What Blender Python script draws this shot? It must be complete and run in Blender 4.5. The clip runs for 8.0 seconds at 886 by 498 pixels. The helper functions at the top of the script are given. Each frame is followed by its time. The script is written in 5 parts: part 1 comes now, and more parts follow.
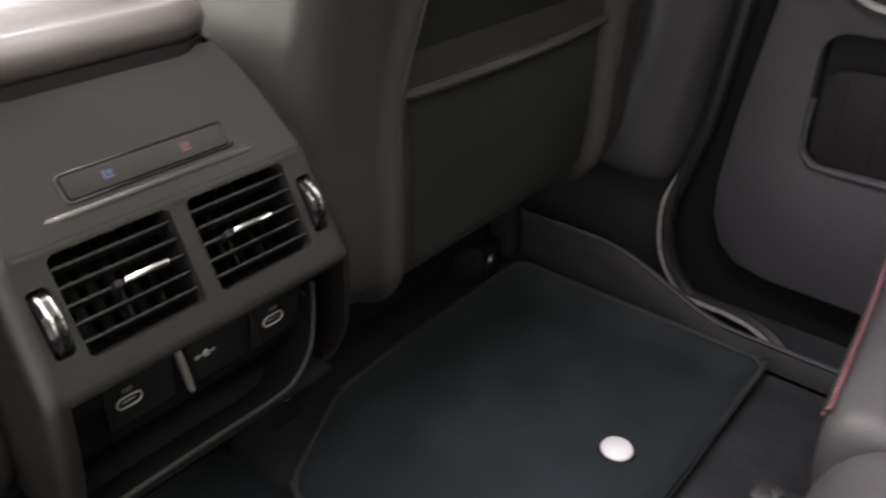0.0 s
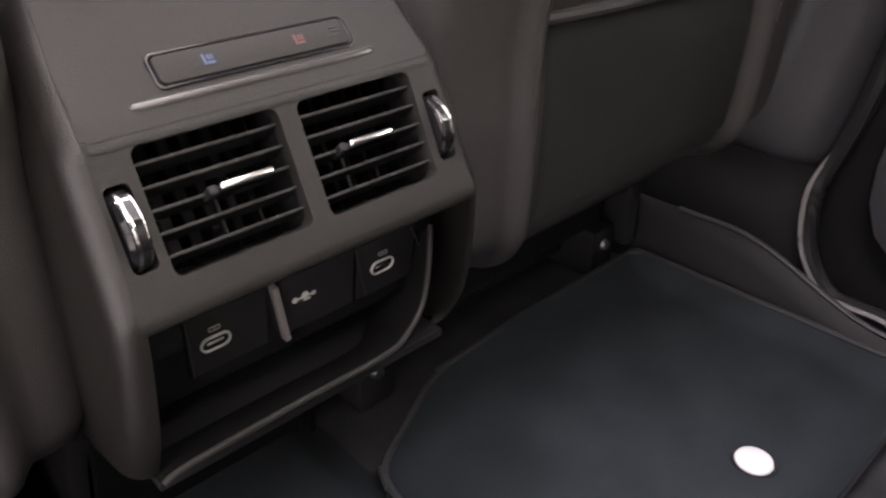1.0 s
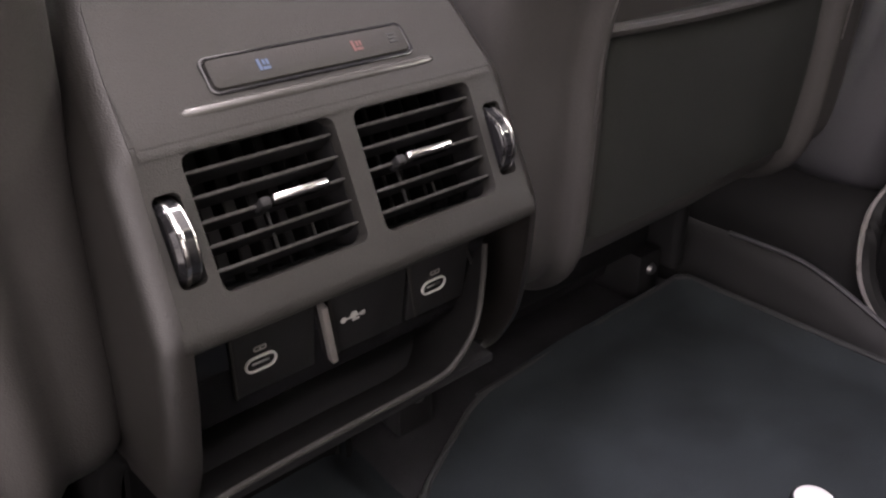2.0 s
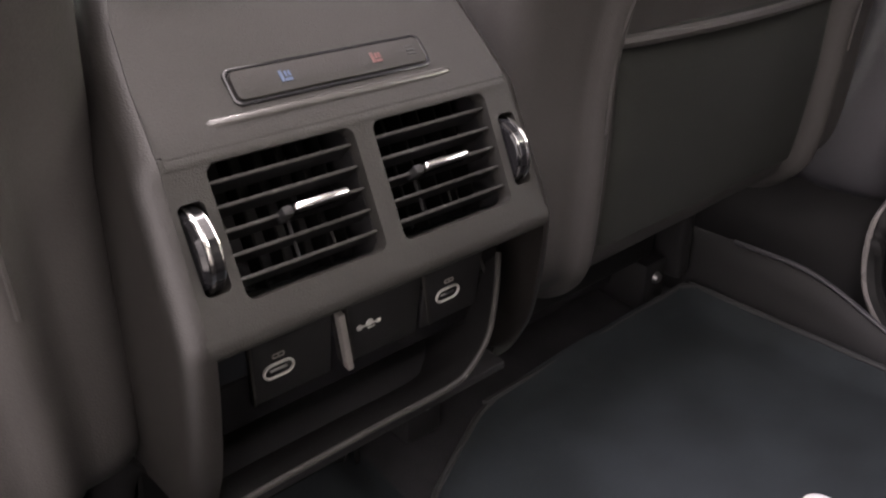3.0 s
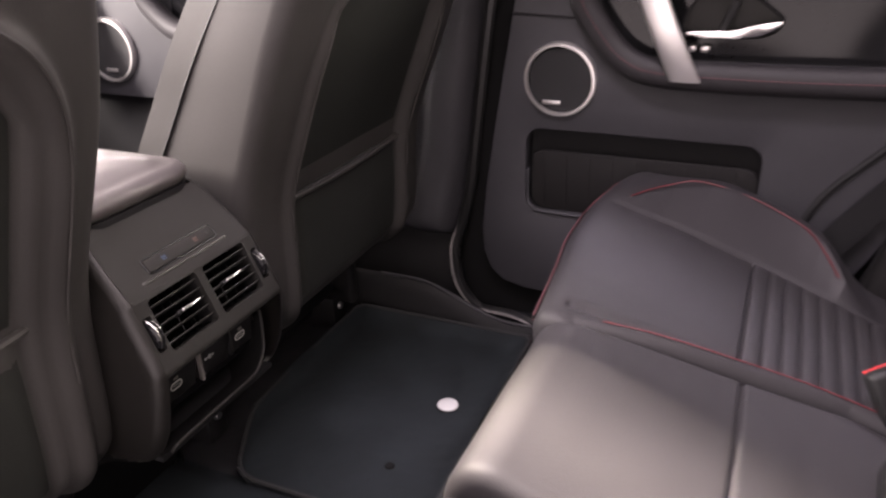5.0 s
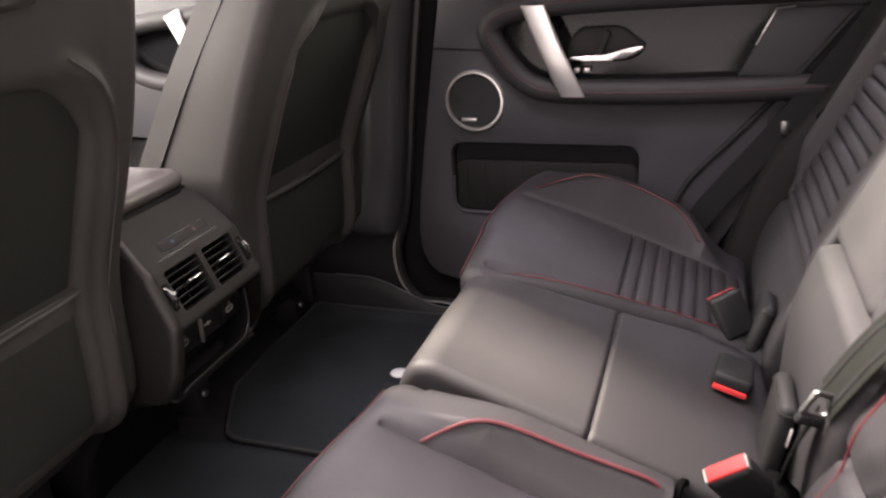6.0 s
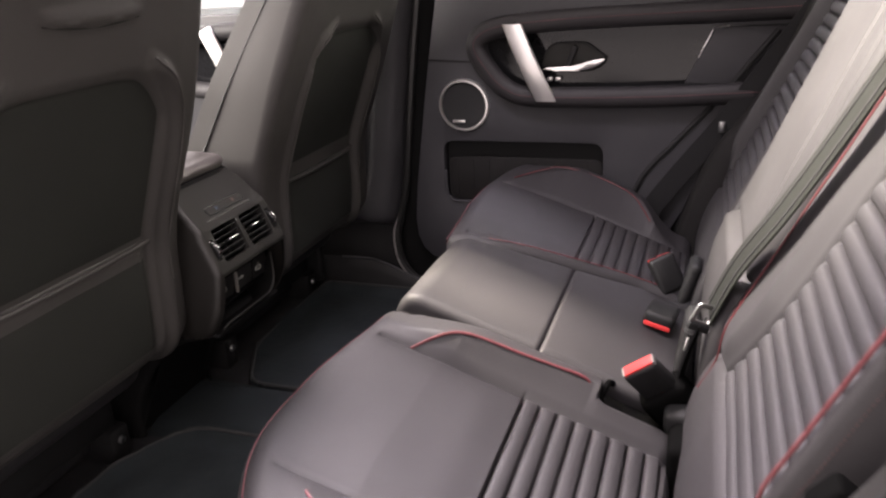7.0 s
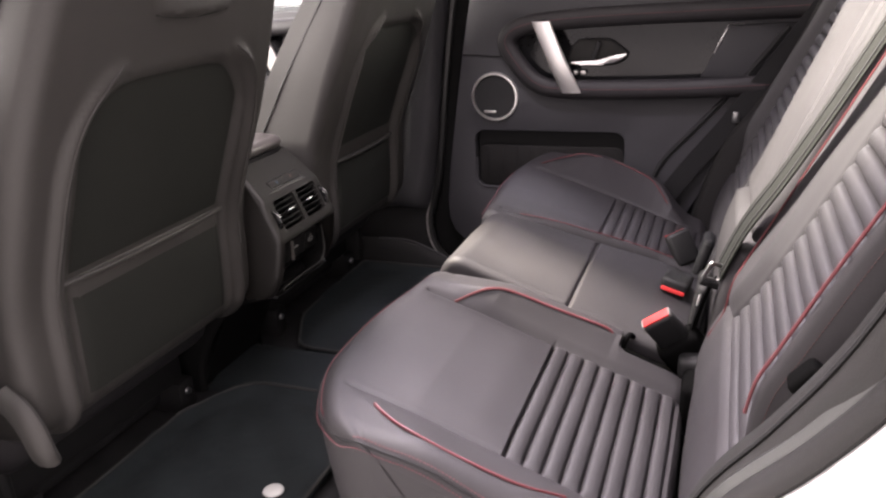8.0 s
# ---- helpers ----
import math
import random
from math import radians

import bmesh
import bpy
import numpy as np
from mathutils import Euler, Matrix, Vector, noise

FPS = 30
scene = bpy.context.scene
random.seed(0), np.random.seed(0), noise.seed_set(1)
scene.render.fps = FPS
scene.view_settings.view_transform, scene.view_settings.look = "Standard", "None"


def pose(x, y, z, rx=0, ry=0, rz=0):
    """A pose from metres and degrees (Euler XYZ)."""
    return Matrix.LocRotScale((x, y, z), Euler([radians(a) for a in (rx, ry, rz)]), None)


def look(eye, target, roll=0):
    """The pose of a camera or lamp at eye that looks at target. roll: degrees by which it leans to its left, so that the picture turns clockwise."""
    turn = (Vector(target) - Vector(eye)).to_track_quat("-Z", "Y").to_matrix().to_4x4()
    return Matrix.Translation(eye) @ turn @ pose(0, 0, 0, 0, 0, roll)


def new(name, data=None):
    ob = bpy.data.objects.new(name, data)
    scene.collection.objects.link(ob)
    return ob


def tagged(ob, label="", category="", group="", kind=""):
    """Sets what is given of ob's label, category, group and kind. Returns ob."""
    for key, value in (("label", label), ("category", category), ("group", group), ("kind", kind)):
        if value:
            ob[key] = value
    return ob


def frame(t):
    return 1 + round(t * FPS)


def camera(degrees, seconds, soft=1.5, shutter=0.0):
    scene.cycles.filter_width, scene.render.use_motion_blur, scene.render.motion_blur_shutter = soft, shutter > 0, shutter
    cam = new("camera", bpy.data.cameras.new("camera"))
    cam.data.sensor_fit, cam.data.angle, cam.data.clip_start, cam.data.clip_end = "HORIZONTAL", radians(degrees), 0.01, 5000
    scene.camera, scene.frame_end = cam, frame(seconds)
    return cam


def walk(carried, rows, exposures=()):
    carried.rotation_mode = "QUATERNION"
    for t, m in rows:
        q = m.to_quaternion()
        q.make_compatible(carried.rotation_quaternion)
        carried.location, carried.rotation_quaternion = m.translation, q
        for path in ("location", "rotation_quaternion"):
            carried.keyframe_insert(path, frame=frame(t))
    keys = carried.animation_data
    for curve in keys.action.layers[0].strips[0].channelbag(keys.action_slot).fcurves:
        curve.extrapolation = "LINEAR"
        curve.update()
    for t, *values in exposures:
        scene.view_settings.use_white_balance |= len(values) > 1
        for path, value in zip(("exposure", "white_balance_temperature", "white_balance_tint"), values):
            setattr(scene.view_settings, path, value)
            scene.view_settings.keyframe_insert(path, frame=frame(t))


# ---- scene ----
cam = camera(60.0, 8.0, soft=2.2, shutter=0.5)
PATH = [
    (0, (0.368, -0.193, 0.595), (-0.76, 1.106, -0.425), -0.7),
    (0.5, (0.331, -0.189, 0.55), (-0.889, 1.028, -0.465), -0.8),
    (1, (0.306, -0.179, 0.516), (-0.977, 0.991, -0.477), -0.9),
    (1.5, (0.287, -0.177, 0.504), (-1.051, 0.96, -0.454), -1.0),
    (3, (0.28, -0.186, 0.507), (-1.08, 0.952, -0.418), -0.8),
    (3.5, (0.325, -0.235, 0.568), (-0.929, 1.027, -0.346), -1.3),
    (4, (0.403, -0.323, 0.635), (-0.627, 1.136, -0.265), -1.5),
    (4.5, (0.469, -0.424, 0.692), (-0.384, 1.156, -0.187), -1.4),
    (5, (0.543, -0.56, 0.752), (-0.208, 1.091, -0.09), -2.0),
    (5.2, (0.584, -0.606, 0.775), (-0.15, 1.054, -0.064), -2.7),
    (6.3, (0.664, -0.888, 0.774), (0.065, 0.875, 0.044), -3.5),
    (6.5, (0.687, -0.937, 0.784), (0.087, 0.826, 0.055), -3.3),
    (7, (0.754, -1.062, 0.786), (0.122, 0.701, 0.085), -3.3),
    (7.5, (0.78, -1.162, 0.787), (0.123, 0.596, 0.095), -3.1),
    (8, (0.767, -1.22, 0.783), (0.095, 0.532, 0.093), -3.1),
]
EXPOSURES = [(0.0, 1.65, 6500, 3), (0.5, 1.5, 6500, 6), (1.0, 2.18, 6500, 10), (1.5, 2.36, 6500, 12), (3.0, 2.32, 6600, 11), (3.5, 2.46, 6650, 15), (4.0, 1.9, 6700, 20), (4.5, 1.55, 6800, 22), (5.0, 1.5, 6700, 18), (6.5, 1.12, 6800, 11), (7.2, 1.18, 6620, 11), (8.0, 1.28, 6570, 12)]
walk(cam, [(t, look(eye, target, roll)) for t, eye, target, roll in PATH], EXPOSURES)

# ---------------------------------------------------------------- light
world = bpy.data.worlds.new("showroom")
scene.world = world
world.use_nodes = True
# a bright ceiling, dimmer towards the walls of the hall
tree = world.node_tree
bg = tree.nodes["Background"]
bg.inputs["Strength"].default_value = 1.35
place = tree.nodes.new("ShaderNodeTexCoord")
split = tree.nodes.new("ShaderNodeSeparateXYZ")
rise = tree.nodes.new("ShaderNodeMapRange")
rise.inputs["From Min"].default_value, rise.inputs["From Max"].default_value = -0.3, 1.0
rise.inputs["To Min"].default_value, rise.inputs["To Max"].default_value = 0.28, 1.45
hue = tree.nodes.new("ShaderNodeVectorMath")
hue.operation = "SCALE"
hue.inputs[0].default_value = (1.0, 0.885, 0.90)
tree.links.new(place.outputs["Generated"], split.inputs["Vector"])
tree.links.new(split.outputs["Z"], rise.inputs["Value"])
tree.links.new(rise.outputs["Result"], hue.inputs["Scale"])
tree.links.new(hue.outputs["Vector"], bg.inputs["Color"])


# unseen lamps added round the car to fill the cabin
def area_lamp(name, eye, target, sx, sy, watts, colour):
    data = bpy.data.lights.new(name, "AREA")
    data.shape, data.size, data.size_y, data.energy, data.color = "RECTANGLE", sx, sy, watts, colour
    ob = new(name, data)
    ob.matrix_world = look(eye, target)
    return tagged(ob, "unseen rectangular lamp added outside the car to light the cabin", "ceiling light", kind="structure")


def spot_lamp(name, eye, target, degrees, watts, colour, radius, blend=0.3):
    data = bpy.data.lights.new(name, "SPOT")
    data.energy, data.color, data.spot_size, data.spot_blend, data.shadow_soft_size = watts, colour, radians(degrees), blend, radius
    ob = new(name, data)
    ob.matrix_world = look(eye, target)
    return tagged(ob, "unseen round spotlight added above the car, aimed at the rear seats", "spotlight", kind="structure")


# added fills for far seat, far door, seat backs, passenger seat side, lid
area_lamp("cabin_fill_light", (0.5, 1.9, 2.95), (0.5, 0.1, 0.3), 1.4, 1.0, 90, (0.88, 0.82, 1.0))
area_lamp("cabin_fill_light", (0.25, -1.2, 3.6), (0.45, 0.55, 0.3), 1.2, 0.6, 42, (0.94, 0.85, 0.98))
area_lamp("cabin_fill_light", (1.6, 2.2, 1.5), (0.0, -0.2, 0.6), 1.0, 0.6, 12, (1.0, 0.94, 0.82))
area_lamp("cabin_fill_light", (-2.4, -0.9, 1.5), (-0.1, 0.12, 0.7), 1.0, 0.7, 150, (1.0, 0.93, 0.88))
area_lamp("cabin_fill_light", (-4.5, 0.3, 1.75), (-0.2, 0.0, 0.52), 3.0, 1.4, 160, (1.0, 0.95, 0.88))
# added unseen spots: pool on the middle cushion, near cushion fill, backrest fill
spot_lamp("rear_seat_spot", (-2.2, 0.37, 3.66), (0.435, -0.050, 0.31), 2.9, 3600, (1.0, 0.90, 0.72), 0.10)
spot_lamp("rear_seat_spot", (-1.00, 0.95, 4.1), (0.68, -0.45, 0.30), 12.5, 1250, (1.0, 0.89, 0.94), 0.30)
spot_lamp("rear_seat_spot", (-1.5, 0.60, 4.00), (1.00, 0.10, 0.83), 16, 5400, (1.0, 0.92, 0.80), 0.12, 1.0)


# ---------------------------------------------------------------- materials
def material(name, base, rough=0.5, metal=0.0, grain=0.0, scale=200.0, vary=0.12, coat=0.0, cells=False, wear=6.0, spec=0.5):
    """Colour that varies at two scales, uneven gloss, and a fine relief of the given strength."""
    m = bpy.data.materials.new(name)
    m.use_nodes = True
    nt = m.node_tree
    b = nt.nodes["Principled BSDF"]
    b.inputs["Metallic"].default_value = metal
    b.inputs["Coat Weight"].default_value = coat
    b.inputs["Specular IOR Level"].default_value = spec
    co = nt.nodes.new("ShaderNodeTexCoord")
    big = nt.nodes.new("ShaderNodeTexNoise")
    big.inputs["Scale"].default_value, big.inputs["Detail"].default_value = wear, 4
    fine = nt.nodes.new("ShaderNodeTexNoise")
    fine.inputs["Scale"].default_value, fine.inputs["Detail"].default_value = scale, 3
    for n in (big, fine):
        nt.links.new(co.outputs["Object"], n.inputs["Vector"])
    mix = nt.nodes.new("ShaderNodeMath")
    mix.operation = "ADD"
    nt.links.new(big.outputs["Fac"], mix.inputs[0])
    nt.links.new(fine.outputs["Fac"], mix.inputs[1])
    ramp = nt.nodes.new("ShaderNodeMapRange")
    ramp.inputs["From Min"].default_value, ramp.inputs["From Max"].default_value = 0.7, 1.3
    ramp.inputs["To Min"].default_value, ramp.inputs["To Max"].default_value = 1 - vary, 1 + vary
    nt.links.new(mix.outputs[0], ramp.inputs["Value"])
    tint = nt.nodes.new("ShaderNodeVectorMath")
    tint.operation = "SCALE"
    tint.inputs[0].default_value = base
    nt.links.new(ramp.outputs["Result"], tint.inputs["Scale"])
    nt.links.new(tint.outputs["Vector"], b.inputs["Base Color"])
    gloss = nt.nodes.new("ShaderNodeMapRange")
    gloss.inputs["From Min"].default_value, gloss.inputs["From Max"].default_value = 0.3, 0.7
    gloss.inputs["To Min"].default_value, gloss.inputs["To Max"].default_value = max(rough - 0.06, 0.02), min(rough + 0.06, 1.0)
    nt.links.new(big.outputs["Fac"], gloss.inputs["Value"])
    nt.links.new(gloss.outputs["Result"], b.inputs["Roughness"])
    if grain:
        bump = nt.nodes.new("ShaderNodeBump")
        bump.inputs["Strength"].default_value, bump.inputs["Distance"].default_value = grain, 0.001
        if cells:
            v = nt.nodes.new("ShaderNodeTexVoronoi")
            v.inputs["Scale"].default_value = scale * 1.6
            nt.links.new(co.outputs["Object"], v.inputs["Vector"])
            nt.links.new(v.outputs["Distance"], bump.inputs["Height"])
        else:
            nt.links.new(fine.outputs["Fac"], bump.inputs["Height"])
        nt.links.new(bump.outputs["Normal"], b.inputs["Normal"])
    return m


LEATHER = material("ebony_leather", (0.0225, 0.0208, 0.0228), 0.62, spec=0.42, grain=0.2, scale=560, cells=True)
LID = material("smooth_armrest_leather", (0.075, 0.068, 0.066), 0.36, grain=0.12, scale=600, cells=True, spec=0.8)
LEATHER_SHELL = material("ebony_seat_back_leather", (0.034, 0.032, 0.030), 0.58, spec=0.4, grain=0.14, scale=620, cells=True)
TRIM = material("side_trim_plastic", (0.0130, 0.0124, 0.0120), 0.75, spec=0.2, grain=0.3, scale=700, cells=True)
BOARD = material("black_seat_back_board", (0.015, 0.016, 0.014), 0.7, spec=0.2, grain=0.3, scale=600)
SOFT = material("soft_touch_plastic", (0.036, 0.0355, 0.0395), 0.55, grain=0.3, scale=700, cells=True)
PLASTIC = material("grained_charcoal_plastic", (0.019, 0.0185, 0.017), 0.60, spec=0.25, grain=0.25, scale=900, cells=True)
SILL = material("black_grained_sill_plastic", (0.016, 0.016, 0.0165), 0.6, spec=0.25, grain=0.3, scale=700, cells=True)
BLACK = material("matt_black_plastic", (0.014, 0.014, 0.0145), 0.55, spec=0.2, grain=0.15, scale=900)
GLOSS = material("gloss_black_plastic", (0.010, 0.010, 0.011), 0.09, spec=0.35)
RUBBER = material("door_seal_rubber", (0.012, 0.012, 0.012), 0.42, grain=0.2, scale=500)
SEAL_LIP = material("grey_seal_lip", (0.20, 0.19, 0.185), 0.3, grain=0.1, scale=500)
LEDGE = material("smooth_moulded_edge", (0.034, 0.033, 0.031), 0.24, spec=0.6, grain=0.05, scale=900)
# the frame's charcoal plastic made darker: the flank's shade is in this colour
FLANK_SHADED = material("shaded_console_flank", (0.0105, 0.0095, 0.0085), 0.42, grain=0.2, scale=900, cells=True, spec=0.5)
WORN = material("worn_grey_plastic", (0.17, 0.16, 0.15), 0.5, grain=0.2, scale=700)
CHROME = material("bright_chrome", (0.75, 0.74, 0.73), 0.16, metal=1.0, vary=0.03)
SATIN = material("satin_silver_metal", (0.80, 0.78, 0.76), 0.33, metal=0.86, vary=0.05, grain=0.05, scale=900)
STEEL = material("grey_steel", (0.30, 0.30, 0.30), 0.4, metal=1.0)
CARPET = material("black_carpet", (0.0259, 0.0259, 0.0274), 0.95, grain=1.0, scale=900, vary=0.4, wear=20, spec=0.1)
FELT = material("black_felt", (0.012, 0.012, 0.012), 0.95, grain=0.6, scale=900, spec=0.0)
MAT = material("dark_blue_grey_floor_mat", (0.0155, 0.0195, 0.0215), 0.82, grain=1.0, scale=1100, vary=0.35, wear=14, spec=0.2)
BINDING = material("mat_edge_binding", (0.021, 0.022, 0.022), 0.8, grain=0.5, scale=800)
RED = material("red_piping", (0.12, 0.021, 0.026), 0.5, grain=0.2, scale=900)
THREAD = material("dusky_red_stitching", (0.115, 0.038, 0.045), 0.7, grain=0.4, scale=1500)
DARK_THREAD = material("dark_red_stitching", (0.045, 0.020, 0.020), 0.75, grain=0.4, scale=1500)
BUTTON = material("red_buckle_plastic", (0.55, 0.036, 0.036), 0.6, spec=0.3)
WELL = material("black_felt_pouch", (0.0045, 0.0045, 0.0045), 0.95, grain=0.6, scale=900, spec=0.0)
HOUSING = material("black_buckle_plastic", (0.010, 0.010, 0.0105), 0.5, spec=0.3, grain=0.2, scale=900)
WEB = material("grey_belt_webbing", (0.010, 0.011, 0.009), 0.85, spec=0.2, grain=0.6, scale=1300, vary=0.2)
PAINT = material("white_car_paint", (0.78, 0.77, 0.76), 0.25, coat=0.6, vary=0.02)
WHITE = material("white_plastic", (0.60, 0.60, 0.59), 0.45, vary=0.03)
ICON = material("white_print", (0.42, 0.42, 0.40), 0.5, vary=0.03)
BLUE = material("blue_print", (0.035, 0.06, 0.12), 0.4)
PINK = material("red_print", (0.10, 0.045, 0.042), 0.4)
PAPER = material("white_paper", (0.82, 0.82, 0.80), 0.8, vary=0.02)
YELLOW = material("yellow_print", (0.75, 0.62, 0.06), 0.7)
HEADLINING = material("pale_grey_headlining", (0.55, 0.53, 0.50), 0.9, grain=0.3, scale=600)
TILE = material("pale_showroom_floor", (0.50, 0.49, 0.47), 0.3, vary=0.06, wear=1.5)
MESH = material("speaker_grille_cloth", (0.016, 0.016, 0.017), 0.7, grain=0.9, scale=800, cells=True)


def glass_material():
    m = bpy.data.materials.new("window_glass")
    m.use_nodes = True
    b = m.node_tree.nodes["Principled BSDF"]
    b.inputs["Base Color"].default_value = (0.9, 0.94, 0.93, 1)
    b.inputs["Roughness"].default_value = 0.02
    b.inputs["Transmission Weight"].default_value = 1.0
    b.inputs["IOR"].default_value = 1.45
    return m


GLASS = glass_material()


# ---------------------------------------------------------------- shape helpers
def part(name, bm, mat, parent=None, label="", smooth=True):
    """One mesh object from a bmesh, under a thing or a part."""
    bmesh.ops.recalc_face_normals(bm, faces=bm.faces)
    me = bpy.data.meshes.new(name)
    bm.to_mesh(me)
    bm.free()
    me.materials.append(mat)
    if smooth:
        me.shade_smooth()
        me.set_sharp_from_angle(angle=radians(42))
    ob = new(name, me)
    if parent is not None:
        ob.parent = parent
    if label:
        tagged(ob, label)
    return ob


def thing(name, label, category, group="", kind=""):
    return tagged(new(name), label, category, group, kind)


def join(*parts):
    """Several bmeshes as one."""
    out = bmesh.new()
    for bm in parts:
        me = bpy.data.meshes.new("piece")
        bm.to_mesh(me)
        bm.free()
        out.from_mesh(me)
        bpy.data.meshes.remove(me)
    return out


def rbox(x0, x1, y0, y1, z0, z1, r=0.003, seg=2, m=None):
    """A box with rounded edges, turned by the matrix m."""
    bm = bmesh.new()
    bmesh.ops.create_cube(bm, size=1.0)
    for v in bm.verts:
        v.co = Vector(((x0 + x1) / 2 + v.co.x * (x1 - x0), (y0 + y1) / 2 + v.co.y * (y1 - y0), (z0 + z1) / 2 + v.co.z * (z1 - z0)))
    r = min(r, 0.45 * min(abs(x1 - x0), abs(y1 - y0), abs(z1 - z0)))
    if r > 0:
        bmesh.ops.bevel(bm, geom=bm.edges[:], offset=r, segments=seg, profile=0.5, affect="EDGES")
    if m is not None:
        bm.transform(m)
    return bm


def smooth_line(points, n=8, closed=False):
    """A curve through the points."""
    p = [Vector(q) for q in points]
    out = []
    count = len(p) if closed else len(p) - 1
    for i in range(count):
        if closed:
            a, b, c, d = p[i - 1], p[i], p[(i + 1) % len(p)], p[(i + 2) % len(p)]
        else:
            a, b, c, d = p[max(i - 1, 0)], p[i], p[i + 1], p[min(i + 2, len(p) - 1)]
        for k in range(n):
            t = k / n
            out.append(0.5 * (2 * b + (c - a) * t + (2 * a - 5 * b + 4 * c - d) * t * t + (3 * b - a - 3 * c + d) * t ** 3))
    if not closed:
        out.append(p[-1])
    return out


def tube(points, r, sides=8, closed=False, flat=1.0, up=(0, 0, 1)):
    """A round or flattened cord along the points; flat: its height over its width, up: the side that is flat."""
    pts = [Vector(q) for q in points]
    bm = bmesh.new()
    rings = []
    for i, p in enumerate(pts):
        a = pts[i - 1] if (i > 0 or closed) else p
        b = pts[(i + 1) % len(pts)] if (i < len(pts) - 1 or closed) else p
        d = (b - a).normalized()
        s = d.cross(Vector(up))
        s = s.normalized() if s.length > 1e-5 else Vector((1, 0, 0))
        u = s.cross(d).normalized()
        rings.append([bm.verts.new(p + s * (r * math.cos(2 * math.pi * k / sides)) + u * (r * flat * math.sin(2 * math.pi * k / sides))) for k in range(sides)])
    pairs = list(zip(rings, rings[1:])) + ([(rings[-1], rings[0])] if closed else [])
    for p, q in pairs:
        for k in range(sides):
            bm.faces.new((p[k], p[(k + 1) % sides], q[(k + 1) % sides], q[k]))
    if not closed:
        bm.faces.new(rings[0])
        bm.faces.new(rings[-1])
    return bm


def stitches(points, step=0.006, r=0.0007):
    """A row of short threads along a line."""
    pts = smooth_line(points, 10)
    out, left = [], 0.0
    bm = bmesh.new()
    for a, b in zip(pts, pts[1:]):
        d = (b - a).length
        while left < d:
            c = a.lerp(b, left / d)
            e = c + (b - a).normalized() * step * 0.62
            out.append((c, e))
            left += step
        left -= d
    for c, e in out:
        s = (e - c).cross(Vector((0, 0, 1))).normalized() * r
        u = s.cross(e - c).normalized() * r
        v = [bm.verts.new(q) for q in (c + s, c + u, c - s, c - u, e + s, e + u, e - s, e - u)]
        for i in range(4):
            bm.faces.new((v[i], v[(i + 1) % 4], v[4 + (i + 1) % 4], v[4 + i]))
        bm.faces.new(v[:4])
        bm.faces.new(v[4:])
    return bm


def lathe(profile, m, n=40):
    """A turned body: the profile's (radius, height) round the z axis, laid by m."""
    bm = bmesh.new()
    rings = []
    for r, h in profile:
        rings.append([bm.verts.new((r * math.cos(2 * math.pi * k / n), r * math.sin(2 * math.pi * k / n), h)) for k in range(n)] if r > 1e-6 else [bm.verts.new((0, 0, h))])
    for p, q in zip(rings, rings[1:]):
        for k in range(n):
            a = [p[k % len(p)], p[(k + 1) % len(p)], q[(k + 1) % len(q)], q[k % len(q)]]
            f = list(dict.fromkeys(a))
            if len(f) > 2:
                bm.faces.new(f)
    bm.transform(m)
    return bm


def plate(outer, holes, thick, m, bevel=0.0):
    """A flat plate with holes, in the plane of m's x and y; its face lies at 0 and it is thick towards -z."""
    bm = bmesh.new()
    edges = []
    for loop in (outer, *holes):
        vs = [bm.verts.new((x, y, 0)) for x, y in loop]
        edges += [bm.edges.new((vs[i - 1], vs[i])) for i in range(len(vs))]
    bmesh.ops.triangle_fill(bm, use_beauty=True, use_dissolve=False, edges=edges, normal=(0, 0, 1))
    front = bm.faces[:]
    rim = [e for e in bm.edges if len(e.link_faces) == 1]
    made = bmesh.ops.extrude_face_region(bm, geom=front)
    for v in made["geom"]:
        if isinstance(v, bmesh.types.BMVert):
            v.co.z -= thick
    if bevel > 0:
        bmesh.ops.bevel(bm, geom=[e for e in rim if e.is_valid], offset=bevel, segments=2, profile=0.5, affect="EDGES")
    bm.transform(m)
    return bm


def round_rect(x0, x1, y0, y1, r, n=5):
    out = []
    for cx, cy, a in ((x1 - r, y1 - r, 0), (x0 + r, y1 - r, 90), (x0 + r, y0 + r, 180), (x1 - r, y0 + r, 270)):
        for k in range(n + 1):
            t = radians(a + 90 * k / n)
            out.append((cx + r * math.cos(t), cy + r * math.sin(t)))
    return out


def axes(origin, x, y):
    """A pose with the given x axis and (about) y axis."""
    x = Vector(x).normalized()
    z = x.cross(Vector(y)).normalized()
    y = z.cross(x)
    return Matrix(((x.x, y.x, z.x, origin[0]), (x.y, y.y, z.y, origin[1]), (x.z, y.z, z.z, origin[2]), (0, 0, 0, 1)))


def spread(a, b, n):
    return [a + (b - a) * i / n for i in range(n + 1)]


def hill(t, a, b, c, d):
    """0 before a, rising to 1 at b, 1 until c, falling to 0 at d."""
    if t <= a or t >= d:
        return 0.0
    if t < b:
        q = (t - a) / (b - a)
    elif t > c:
        q = (d - t) / (d - c)
    else:
        return 1.0
    return q * q * (3 - 2 * q)


def groove(t, at, width, deep):
    q = abs(t - at) / width
    return -deep * (1 - q * q) ** 2 if q < 1 else 0.0


